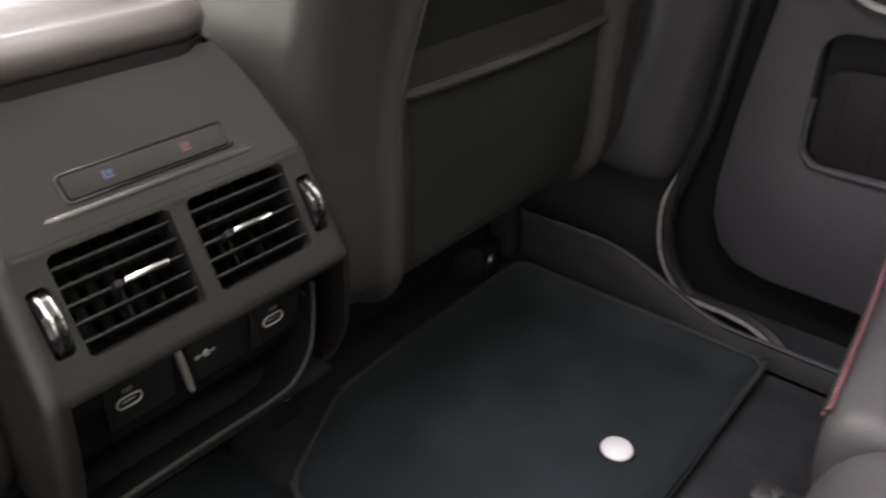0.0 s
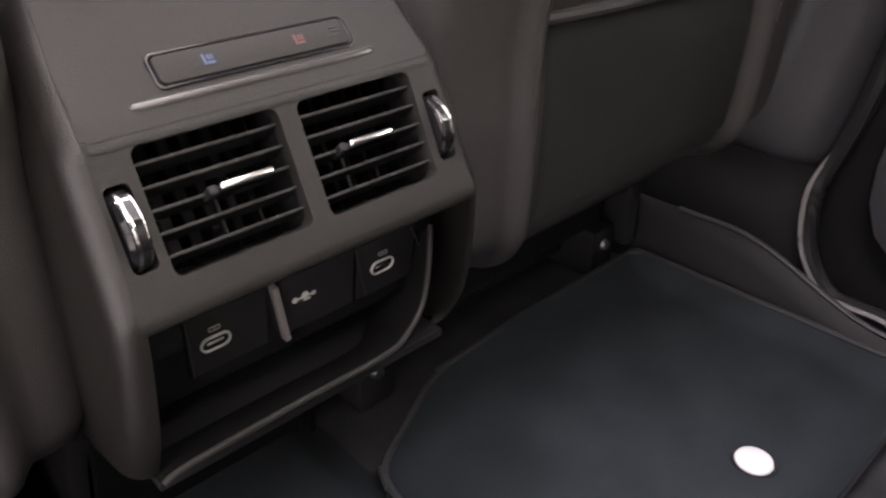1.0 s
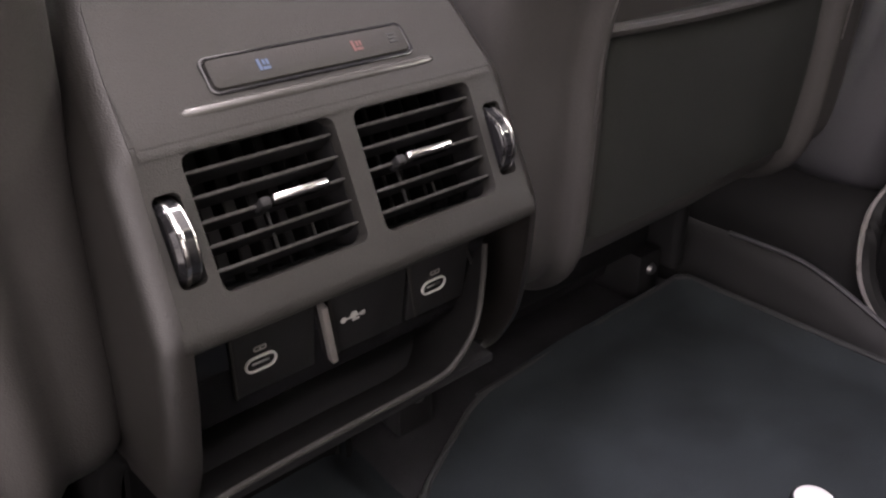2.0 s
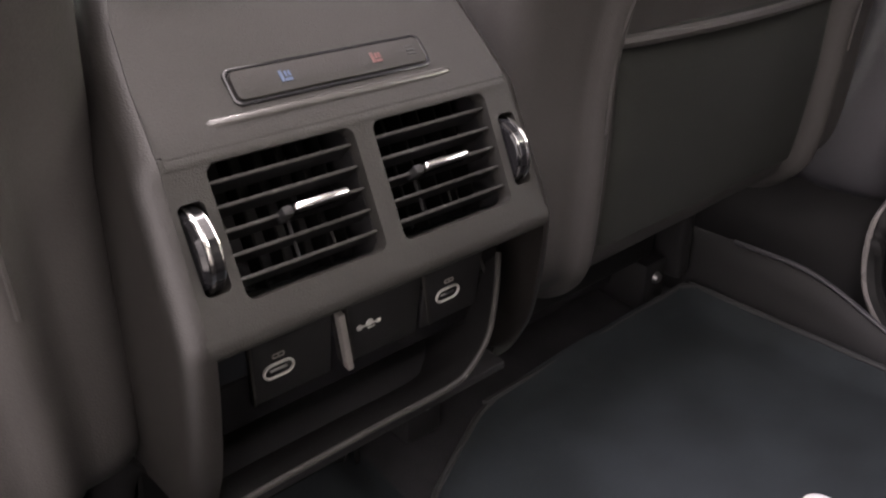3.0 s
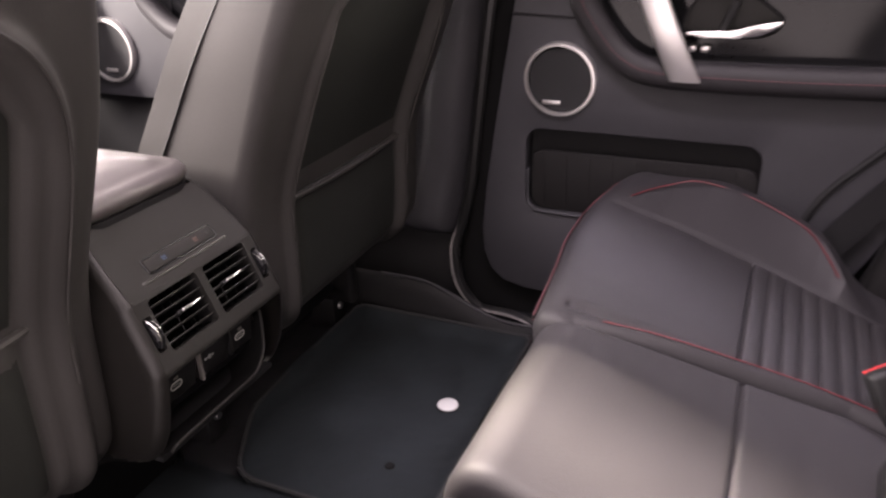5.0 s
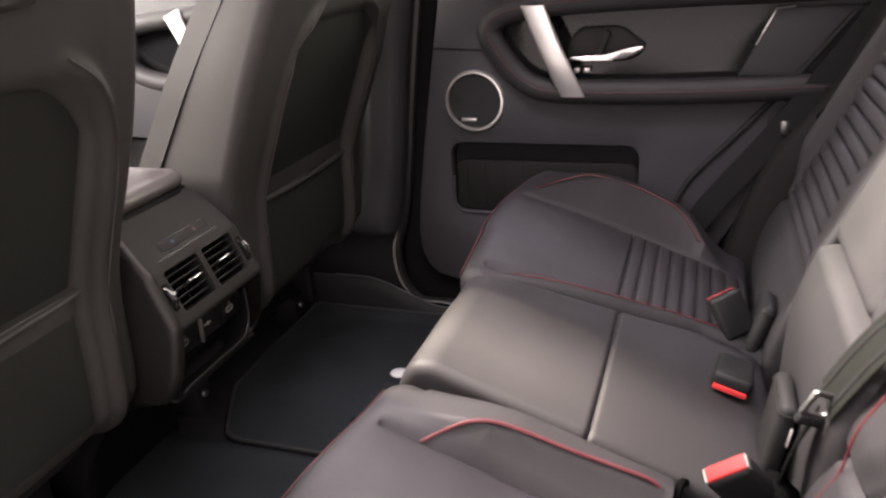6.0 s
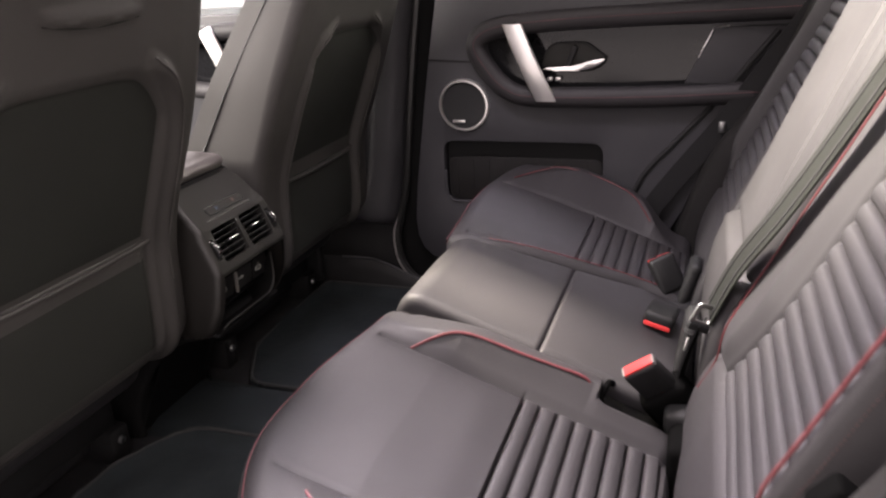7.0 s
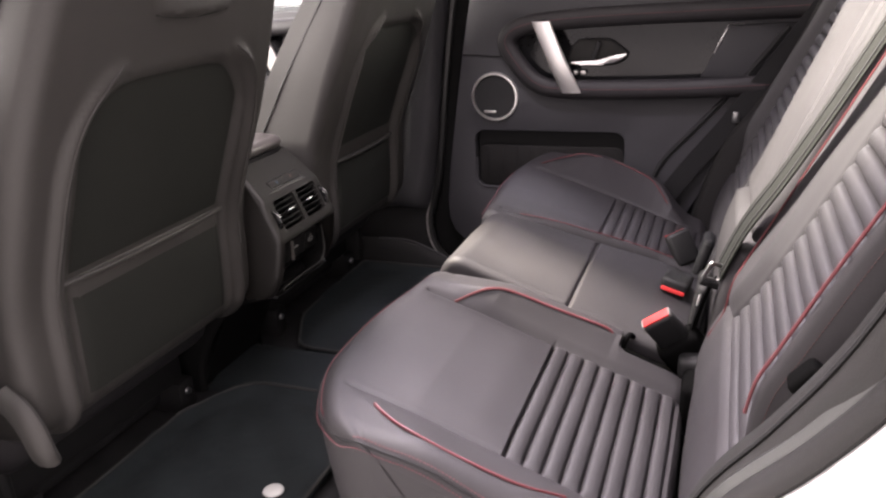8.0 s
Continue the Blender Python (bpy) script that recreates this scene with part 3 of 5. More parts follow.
def front_door():
    door = thing("car_door", "closed dark front car door seen between the seats", "car door", "far side doors")
    m = axes((0, 0.70, 0), (1, 0, 0), (0, 0, 1))
    outer = [(-1.38, 0.0), (-0.17, 0.0), (-0.10, 0.69), (-1.38, 0.68)]
    pocket = round_rect(-1.28, -0.62, 0.16, 0.365, 0.03)
    part("panel", plate(outer, [pocket], 0.02, m, 0.003), SOFT, door, "charcoal door panel")
    part("backing", rbox(-1.38, -0.15, 0.731, 0.728, 0.0, 0.685, 0.0), BLACK, door)
    band = smooth_line([(-0.12, 0.68, 0.655), (-0.40, 0.678, 0.650), (-0.58, 0.676, 0.632), (-0.66, 0.676, 0.60), (-0.63, 0.676, 0.545), (-0.54, 0.672, 0.505), (-0.30, 0.670, 0.490)], 8)
    part("arm_loop", tube(band, 0.022, 10, up=(0, 1, 0)), LEATHER, door, "padded leather band round the handle recess")
    part("insert", plate([(-0.62, 0.52), (-0.15, 0.50), (-0.13, 0.65), (-0.60, 0.64)], [], 0.004, axes((0, 0.697, 0), (1, 0, 0), (0, 0, 1))), GLOSS, door)
    h = axes((-0.43, 0.655, 0.57), (0.42, 0, -0.905), (0.905, 0, 0.42))
    part("pull_handle", rbox(-0.096, 0.096, -0.020, 0.020, -0.006, 0.006, 0.004, 3, h), SATIN, door, "brushed silver pull handle")
    sp = axes((-0.805, 0.695, 0.465), (1, 0, 0), (0, 0, 1))
    speaker = part("speaker", lathe([(0, 0.003), (0.03, 0.0025), (0.058, 0.001), (0.062, -0.004)], sp, 40), MESH, door, "round black speaker grille")
    part("ring", lathe([(0.0605, 0.0), (0.062, 0.006), (0.0675, 0.0055), (0.0695, -0.002), (0.0695, -0.008)], sp, 48), SATIN, speaker, "bright silver ring")
    part("badge", rbox(-0.016, 0.016, -0.046, -0.038, 0.001, 0.005, 0.0015, 2, sp), SATIN, speaker, "small silver badge plate")
    p = part("window_pane", rbox(-1.02, -0.05, 0.755, 0.759, 0.685, 1.12, 0), GLASS, door)
    p.visible_shadow = False


front_door()


def paper_card():
    t = thing("paper_card", "white paper card with a yellow stripe in the front footwell", "paper card")
    m = axes((-0.90, 0.625, 0.468), (1, 0.15, 0.10), (0.0, 0.35, 1))
    part("sheet", plate(round_rect(-0.09, 0.085, -0.08, 0.14, 0.012), [], 0.0012, m), PAPER, t)
    part("stripe", plate([(-0.09, -0.008), (0.085, -0.008), (0.085, 0.008), (-0.09, 0.008)], [], 0.0006, m @ Matrix.Translation((0, 0, 0.0012))), YELLOW, t, "yellow printed stripe")


paper_card()


# ---------------------------------------------------------------- centre console, rear end
def console():
    con = thing("centre_console", "dark centre console with rear air vents and charging sockets", "centre console")
    half = lambda z: float(np.interp(z, (0.0, 0.25, 0.34, 0.40, 0.435, 0.466), (0.112, 0.110, 0.1065, 0.1035, 0.0985, 0.089)))
    edge = flat_line([(-0.40, 0.4665), (-0.10, 0.4665), (-0.072, 0.4655), (-0.0594, 0.4615), (-0.031, 0.4322), (-0.0022, 0.4022), (0.0005, 0.3985), (0.0030, 0.3925), (0.0147, 0.3665), (0.0275, 0.338), (0.0295, 0.325), (0.025, 0.29), (0.014, 0.25), (-0.014, 0.215), (-0.085, 0.190), (-0.15, 0.13), (-0.19, 0.05), (-0.195, -0.012)], 0.004)
    roll = [(0.0125, 0.0), (0.0105, -0.0002), (0.007, -0.0014), (0.004, -0.0036), (0.0018, -0.0066), (0.0005, -0.0105), (0.0, -0.016), (-0.001, -0.03), (-0.002, -0.09), (-0.002, -0.25)]
    for s in (-1, 1):
        bm = bmesh.new()
        rows = []
        for i, p in enumerate(edge):
            a, c = edge[max(i - 2, 0)], edge[min(i + 2, len(edge) - 1)]
            n = Vector(((c[1] - a[1]) * -1, 0, c[0] - a[0])).normalized()
            rows.append([bm.verts.new((p[0] + n.x * (o if o > -0.02 else -0.016) + (o + 0.016 if o < -0.02 else 0), s * (half(p[1]) - d), p[1] + n.z * (o if o > -0.02 else -0.016))) for d, o in roll])
        for p, q in zip(rows, rows[1:]):
            for k in range(len(p) - 1):
                bm.faces.new((p[k], p[k + 1], q[k + 1], q[k]))
        low = bm.copy()
        bmesh.ops.delete(bm, geom=[f for f in bm.faces if f.calc_center_median().z < 0.215], context="FACES")
        bmesh.ops.delete(low, geom=[f for f in low.faces if f.calc_center_median().z >= 0.215], context="FACES")
        part("side_panel", bm, FLANK_SHADED, con, "rounded charcoal plastic side, darkened for its shade")
        # shade low on the console is put into this near-black material
        part("foot_shade", low, FELT, con, "lower console side, its shade put into a near-black colour")
    part("core", join(rbox(-0.62, -0.095, -0.098, 0.098, 0.21, 0.45, 0.005), rbox(-0.62, -0.20, -0.098, 0.098, -0.012, 0.208, 0.005)), BLACK, con, "dark inner body of the console")
    # sloping upper panel with the climate strip
    up = axes((-0.031, 0, 0.433), (0, 1, 0), (-0.707, 0, 0.735))      # x across, y up the slope, z out
    part("upper_panel", plate([(-0.0925, -0.0415), (0.0925, -0.0415), (0.0900, -0.01), (0.086, 0.02), (0.0795, 0.041), (-0.0795, 0.041), (-0.086, 0.02), (-0.0900, -0.01)], [], 0.010, up), PLASTIC, con)
    bend = [up @ Vector((0, k, 0.0005)) for k in (-0.018, -0.028, -0.036)] + [Vector((-0.0016, 0, 0.4022)) + Vector((0.0002, 0, 0.0002))]
    bend += [Vector((0.013, 0, 0.371)) + Vector((-0.409, 0, 0.912)) * k + Vector((0.0005, 0, 0.0002)) for k in (0.0315, 0.0295)]
    part("upper_edge", loft([(p.x, p.z) for p in reversed(smooth_line(bend, 4))], [(y, 0.0) for y in spread(-0.0905, 0.0905, 6)], lambda x, y, z, r: 0.0), PLASTIC, con, "rounded edge above the vents")
    strip = part("climate_strip", plate(round_rect(-0.0505, 0.0500, -0.0262, -0.0122, 0.003), [], 0.004, up @ Matrix.Translation((0, 0, 0.0022)), 0.0008), PLASTIC, con, "slim touch strip with seat climate symbols")
    part("strip_bezel", plate(round_rect(-0.0528, 0.0523, -0.0284, -0.0102, 0.004), [round_rect(-0.0509, 0.0504, -0.0265, -0.0119, 0.003)], 0.004, up @ Matrix.Translation((0, 0, 0.0014)), 0.0006), GLOSS, con, "black gap round the strip")
    part("strip_ledge", tube(smooth_line([up @ Vector(q) for q in ((-0.066, -0.0315, -0.001), (-0.060, -0.0328, 0.0004), (0.0, -0.0328, 0.0006), (0.054, -0.0328, 0.0004), (0.060, -0.0315, -0.001))], 6), 0.0022, 8, flat=0.5, up=(0.72, 0, 0.69)), LEDGE, con, "smooth raised ledge under the strip")
    for cx, mat, word in ((-0.0255, BLUE, "small blue seat symbol"), (0.0227, PINK, "small red seat symbol")):
        sym = join(rbox(cx - 0.0030, cx - 0.0016, -0.0218, -0.0164, 0.0022, 0.0026, 0, 1, up), rbox(cx - 0.0012, cx + 0.0024, -0.0218, -0.0204, 0.0022, 0.0026, 0, 1, up), rbox(cx - 0.0006, cx + 0.0006, -0.0196, -0.0170, 0.0022, 0.0026, 0, 1, up), rbox(cx + 0.0012, cx + 0.0024, -0.0196, -0.0170, 0.0022, 0.0026, 0, 1, up))
        part("symbol", sym, mat, strip, word)
    part("symbol", join(*[rbox(0.0405, 0.0455, y, y + 0.0009, 0.0022, 0.0026, 0, 1, up) for y in (-0.0212, -0.0192, -0.0172)]), BINDING, strip, "small dim level bars")
    # vent face: x across, y up the face, z out
    vf = axes((0.013, 0, 0.371), (0, 1, 0), (-0.409, 0, 0.912))
    holes = [round_rect(-0.0755, -0.0048, -0.0288, 0.0290, 0.0045), round_rect(0.0055, 0.0752, -0.0288, 0.0290, 0.0045), round_rect(-0.0915, -0.0800, -0.022, 0.016, 0.003), round_rect(0.0800, 0.0915, -0.022, 0.016, 0.003)]
    part("vent_frame", plate([(-0.0962, -0.0375), (0.0962, -0.0375), (0.0925, 0.0345), (-0.0925, 0.0345)], holes, 0.010, vf), PLASTIC, con, "charcoal plastic frame round the vents")
    for s in (-1, 1):
        x0, x1 = sorted((s * 0.0050, s * 0.0760))
        vent = part("air_vent", join(rbox(x0, x1, -0.030, 0.031, -0.050, -0.046, 0, 1, vf), rbox(x0 - 0.001, x0, -0.030, 0.031, -0.05, -0.008, 0, 1, vf), rbox(x1, x1 + 0.001, -0.030, 0.031, -0.05, -0.008, 0, 1, vf), rbox(x0, x1, -0.031, -0.030, -0.05, -0.008, 0, 1, vf), rbox(x0, x1, 0.031, 0.032, -0.05, -0.008, 0, 1, vf)), BLACK, con, "black air vent with slats")
        for k in range(5):
            y = 0.0205 - 0.0102 * k
            tilt = vf @ Matrix.Translation((0, y, -0.006)) @ pose(0, 0, 0, -18, 0, 0)
            part("slat", rbox(x0 + 0.0008, x1 - 0.0008, -0.0007, 0.0007, -0.011, 0.0022, 0.0006, 1, tilt), HOUSING, vent)
            # lighter nose: the glint on the slat's front is put into its colour
            part("lit_slat_edge", rbox(x0 + 0.0008, x1 - 0.0008, -0.0008, 0.0008, 0.0020, 0.0032, 0.0006, 2, tilt), PLASTIC, vent)
        for k in range(6):
            x = x0 + (x1 - x0) * (k + 0.7) / 6.4
            # vanes near-black, the shade deep in the vent being in their colour
            part("vane", rbox(x - 0.0006, x + 0.0006, -0.029, 0.030, -0.034, -0.020, 0.0003, 1, vf), WELL, vent)
        c = -0.031 if s < 0 else 0.0395
        tilt = vf @ Matrix.Translation((c, 0.0001, -0.004)) @ pose(0, 0, 0, -18, 0, 0)
        part("tab", rbox(-0.0138, 0.0135, -0.0018, 0.0018, 0.0, 0.0085, 0.0013, 3, tilt), CHROME, vent, "bright metal tab")
        part("tab_grip", rbox(-0.0192, -0.0138, -0.0023, 0.0023, -0.004, 0.0066, 0.0015, 2, tilt), BLACK, vent)
        part("link_rod", rbox(c - 0.0128, c - 0.0114, -0.0205, -0.0015, -0.0125, -0.0105, 0.0005, 1, vf), SILL, vent, "thin link behind the slats")
        part("link_rod", rbox(c + 0.0085, c + 0.0095, -0.0235, -0.0125, -0.0165, -0.0150, 0.0004, 1, vf), PLASTIC, vent)
        wheel_at = axes(vf @ Vector((s * 0.0858, -0.003, -0.0105)), (0.409, 0, -0.912), (0.912, 0, 0.409))
        wheel = part("thumb_wheel", lathe([(0, -0.0048), (0.0165, -0.0048), (0.0185, -0.003), (0.0185, 0.003), (0.0165, 0.0048), (0, 0.0048)], wheel_at, 40), GLOSS, con, "black thumb wheel")
        part("wheel_rim", lathe([(0.0183, -0.0010), (0.0191, -0.0009), (0.0194, 0.0), (0.0191, 0.0009), (0.0183, 0.0010)], wheel_at @ Matrix.Translation((0, 0, -s * 0.0016)), 40), CHROME, wheel, "bright metal rim")
        part("wheel_rim", lathe([(0.0174, -0.0005), (0.0181, -0.0004), (0.0182, 0.0), (0.0181, 0.0004), (0.0174, 0.0005)], wheel_at @ Matrix.Translation((0, 0, s * 0.0036)), 40), CHROME, wheel, "bright metal rim")
    # socket panel under the lip
    pf = axes((-0.012, 0, 0.281), (0, 1, 0), (0.16, 0, 0.987))
    lip = flat_line([(0.0281, 0.3372), (0.0300, 0.332), (0.0292, 0.327), (0.0250, 0.3238), (0.0150, 0.3228), (-0.03, 0.322)], 0.0012)
    part("lip", loft(lip[::-1], [(y, 0.0) for y in spread(-0.0975, 0.0975, 12)], lambda x, y, z, r: 0.0), PLASTIC, con, "rounded lower lip of the vent frame")
    panel = part("socket_panel", rbox(-0.099, 0.099, -0.032, 0.050, -0.008, 0.0, 0.002, 2, pf), GLOSS, con, "gloss black panel with three sockets")
    for x, lean_by in ((-0.0645, 2), (-0.0075, 9), (0.0445, 12), (0.0905, 26)):
        part("divider", rbox(-0.0009, 0.0009, -0.020, 0.020, 0.0, 0.0022, 0.0007, 2, pf @ Matrix.Translation((x, 0, 0)) @ pose(0, 0, 0, 0, 0, lean_by)), PLASTIC, panel)
    part("divider", rbox(-0.0020, 0.0020, -0.021, 0.021, 0.0, 0.0056, 0.001, 2, pf @ Matrix.Translation((-0.0120, -0.001, 0)) @ pose(0, 0, 0, 0, 0, 10)), WORN, panel, "worn grey cover edge")
    for x0, x1 in ((-0.064, -0.019), (-0.010, 0.039), (0.042, 0.085)):
        part("socket_cover", rbox(x0, x1, -0.020, 0.020, -0.001, 0.0014, 0.0012, 2, pf), BLACK, panel, "matt black socket cover")
    for x in (-0.050, 0.060):
        ring = plate(round_rect(x - 0.0088, x + 0.0088, -0.0060, 0.0038, 0.0048, 6), [round_rect(x - 0.0076, x + 0.0076, -0.0048, 0.0026, 0.0036, 6)], 0.0012, pf @ Matrix.Translation((0, 0, 0.0026)), 0.0003)
        sock = part("usb_socket", ring, ICON, panel, "pale oval ring of a charging socket")
        part("socket_tongue", rbox(x - 0.0048, x + 0.0048, -0.0018, -0.0002, 0.0, 0.0022, 0.0004, 1, pf), STEEL, sock)
        part("socket_mark", plate(round_rect(x - 0.0034, x + 0.0034, 0.0068, 0.0098, 0.001), [round_rect(x - 0.0028, x - 0.0003, 0.0074, 0.0092, 0.0006), round_rect(x + 0.0003, x + 0.0028, 0.0074, 0.0092, 0.0006)], 0.0006, pf @ Matrix.Translation((0, 0, 0.002))), WORN, sock, "small dim symbol")
    tri = join(rbox(-0.006, 0.007, -0.0005, 0.0005, 0.0014, 0.0019, 0, 1, pf), lathe([(0, 0.0006), (0.0017, 0.0005), (0.0019, 0)], pf @ Matrix.Translation((-0.0055, 0, 0.0014)), 16), lathe([(0, 0.0006), (0.0022, 0.0005), (0.0024, 0)], pf @ Matrix.Translation((0.001, 0.001, 0.0014)), 16), rbox(0.000, 0.0045, -0.0028, -0.0018, 0.0014, 0.0019, 0, 1, pf), rbox(0.0055, 0.008, -0.0012, 0.0012, 0.0014, 0.0019, 0, 1, pf))
    tri.transform(Matrix.Translation(pf @ Vector((0.004, 0.002, 0)) - pf.translation))
    part("usb_symbol", tri, ICON, panel, "white printed three-branched symbol")
    # open bin below, with a moulded rim
    rim = smooth_line([(0.018, -0.1005, 0.236), (0.017, -0.085, 0.2385), (0.016, -0.02, 0.2385), (0.016, 0.038, 0.2385), (0.015, 0.056, 0.244), (0.012, 0.072, 0.258), (0.005, 0.084, 0.280), (0.0, 0.090, 0.300)], 8)
    b = part("storage_bin", rbox(-0.06, -0.055, -0.10, 0.10, 0.216, 0.262, 0, 1), BLACK, con, "dark open storage bin")
    part("bin_rim", tube(rim, 0.0018, 8), PLASTIC, b, "moulded rim with a worn grey edge")
    front = bmesh.new()
    top = [front.verts.new(p + Vector((-0.001, 0, -0.001))) for p in rim]
    low = [front.verts.new((-0.205, p.y, -0.012)) for p in rim]
    mid = [front.verts.new((-0.12, p.y, 0.175)) for p in rim]
    for a, c in ((top, mid), (mid, low)):
        for i in range(len(rim) - 1):
            front.faces.new((a[i], a[i + 1], c[i + 1], c[i]))
    # same near-black material for the shaded foot below the bin
    part("bin_front", front, FELT, b, "front foot of the console, near-black for its shade")
    part("bin_floor", rbox(-0.055, 0.0, -0.098, 0.098, 0.214, 0.220, 0.001), BLACK, b)
    # armrest lid
    lid = thing("armrest_lid", "padded leather armrest lid on the centre console", "armrest")
    bm = bmesh.new()
    rows = []
    for k in range(9):
        a = radians(90 * k / 8)
        inset, z = 0.013 * (1 - math.sin(a)), 0.4765 - 0.0125 * math.cos(a) if k < 8 else 0.4765
        rows.append([bm.verts.new((x, y, z)) for x, y in round_rect(-0.222 + inset, -0.055 - inset, -0.089 + inset, 0.089 - inset, 0.034 - inset, 8)])
    for k in range(1, 9):
        a = radians(90 * k / 8)
        inset = 0.016 * (1 - math.cos(a))
        rows.append([bm.verts.new((x, y, 0.4765 + 0.0125 * math.sin(a))) for x, y in round_rect(-0.222 + inset, -0.055 - inset, -0.089 + inset, 0.089 - inset, 0.034 - inset, 8)])
    for k in range(1, 10):
        q = 1 - k / 10
        rows.append([bm.verts.new((-0.1385 + (v.co.x + 0.1385) * q, v.co.y * q, 0.489 + 0.013 * (1 - q ** 2.4))) for v in rows[16]])
    for p, q in zip(rows, rows[1:]):
        for k in range(len(p)):
            bm.faces.new((p[k - 1], p[k], q[k], q[k - 1]))
    bm.faces.new(rows[-1])
    bm.faces.new(rows[0])
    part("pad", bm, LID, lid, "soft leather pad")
    part("hinge_cover", plate(round_rect(-0.225, -0.056, -0.086, 0.086, 0.034, 8), [], 0.022, Matrix.Translation((0, 0, 0.466))), BLACK, lid, "black plastic underside of the lid")


console()


# ---------------------------------------------------------------- front seats
def front_seat(cy, dx, zp, half, hw, label):
    s = -1 if cy < 0 else 1
    seat = thing("front_seat", label, "car seat", "front seats")
    lean = lambda z: -0.03 + (0.39 if z > 0.41 else 0.06) * (z - 0.41) + dx
    spine = flat_line([(lean(0.90) - 0.10, 0.925), (lean(0.90) - 0.05, 0.925), (lean(0.88) - 0.008, 0.90)] + [(lean(z), z) for z in (0.84, 0.76, 0.68, 0.60, 0.52, 0.44, 0.38, 0.32, 0.26)] + [(lean(0.22) - 0.006, 0.232), (lean(0.2) - 0.03, 0.210), (lean(0.2) - 0.07, 0.200), (lean(0.2) - 0.14, 0.198)], 0.0058)

    def width(z):
        return 1.0 - 0.16 * hill(z, 0.56, 0.88, 2, 3) - 0.05 * hill(0.5 - z, 0.20, 0.40, 2, 3)

    def inside(u, z):
        """1 within the recessed rear panel, 0 outside it."""
        side = hill(u, -half - 0.018, -half, half, half + 0.018)
        top = 0.684 - 0.085 * max(0.0, (abs(u) - 0.08) / 0.10) ** 2.5
        return side * hill(z, 0.20, 0.25, top - 0.022, top)

    crest = [Vector((p.x, p.z)) for p in smooth_line([(half + 0.022, 0, 0.20), (half + 0.022, 0, 0.45), (half + 0.020, 0, 0.56), (half + 0.008, 0, 0.625), (half - 0.018, 0, 0.668), (half - 0.052, 0, 0.692)], 5)]

    def ridge(u, z):
        """The raised edge beside the panel, steep inside and gentle outside."""
        best, inner = 9.0, True
        for a, c in zip(crest, crest[1:]):
            d = c - a
            k = max(0.0, min(1.0, ((u - a.x) * d.x + (z - a.y) * d.y) / d.length_squared))
            e = math.hypot(u - a.x - d.x * k, z - a.y - d.y * k)
            if e < best:
                best, inner = e, (u - a.x) * d.y - (z - a.y) * d.x < 0
        q = best / (0.020 if inner else 0.014)
        return 0.0105 * (1 - q * q) ** 2 * min(1.0, max(0.0, (0.70 - z) / 0.03)) if q < 1 else 0.0

    wide = lambda u: (0.020 if u > 0 else 0.011) if s < 0 else 0.0         # the crease stands further out beside the console

    def relief(x, y, z, run):
        u = y - cy
        r = -0.010 * inside(u, z)
        side = hill(u, -half - 0.01, -half + 0.015, half - 0.015, half + 0.01)
        if z < zp:
            r += side * (0.007 * hill(z, 0.19, 0.26, zp - 0.006, zp - 0.001) + 0.004 * hill(z, 0.2, 0.30, zp - 0.065, zp - 0.001))
        r -= 0.004 * max(0.0, abs(u) - 0.19) / 0.06
        r += ridge(abs(u) - wide(u), z)
        q = (u - 0.010) / 0.090                        # padded lens below the headrest
        if abs(q) < 1:
            low = 0.738 + 0.008 * q * q
            r += 0.007 * math.sqrt(1 - q * q) * hill(z, low, low + 0.005, low + 0.010, low + 0.012 + 0.026 * (1 - q * q))
        r += 0.0018 * noise.noise(Vector((u * 9, z * 7, cy * 5)))
        return r

    bm = loft(spine, sides(cy - hw, cy + hw, 0.024, 0.20, 104), relief, (0.0241, -1))
    count = len(sides(cy - hw, cy + hw, 0.024, 0.20, 104))
    deep = lambda z: min(0.205, max(0.085, 0.175 - 0.21 * (z - 0.478)))      # the backrest is thinner towards its top
    for i, v in enumerate(bm.verts):
        x, z = spine[i // count]
        if i % count in (0, count - 1):
            v.co.x = x - deep(z) + 0.006
        elif i % count in (1, count - 2):
            v.co.x = x - deep(z) * 0.5
        v.co.y = cy + (v.co.y - cy) * width(z)
    shell_part = part("backrest", bm, LEATHER_SHELL, seat, "dark leather backrest with a recessed rear panel")
    bm = bmesh.new()
    rows = []
    for z in spread(0.246, 0.668, 110):
        reach = min(half - 0.003, 0.075 + 0.10 * (max(0.0, 0.668 - z) / 0.085) ** 0.4)
        o = [(u, relief(0, cy + u, z, 0) + 0.0012) for u in spread(-reach, reach, 50)]
        rows.append([bm.verts.new((lean(z) + 0.93 * r, cy + u * width(z), z - 0.36 * r)) for u, r in o])
    for p, q in zip(rows, rows[1:]):
        for k in range(len(p) - 1):
            bm.faces.new((p[k], p[k + 1], q[k + 1], q[k]))
    part("back_panel", bm, BOARD, shell_part, "matt black board and map pocket")
    at = lambda u, z, o: (lean(z) + o * 0.93, cy + u * width(z), z - o * 0.36)
    part("pocket_rim", tube(smooth_line([at(-half - 0.006, zp, -0.013), at(-half, zp - 0.001, -0.003), at(0, zp - 0.003, 0.0), at(half, zp - 0.001, -0.003), at(half + 0.006, zp, -0.014)], 8), 0.0045, 8), LEATHER_SHELL, shell_part, "gathered upper edge of the map pocket")
    for q in (-1, 1):
        line = [at(q * (p.x + wide(q)), p.y, relief(0, cy + q * (p.x + wide(q)), p.y, 0) + 0.0004) for p in crest if p.y > 0.30]
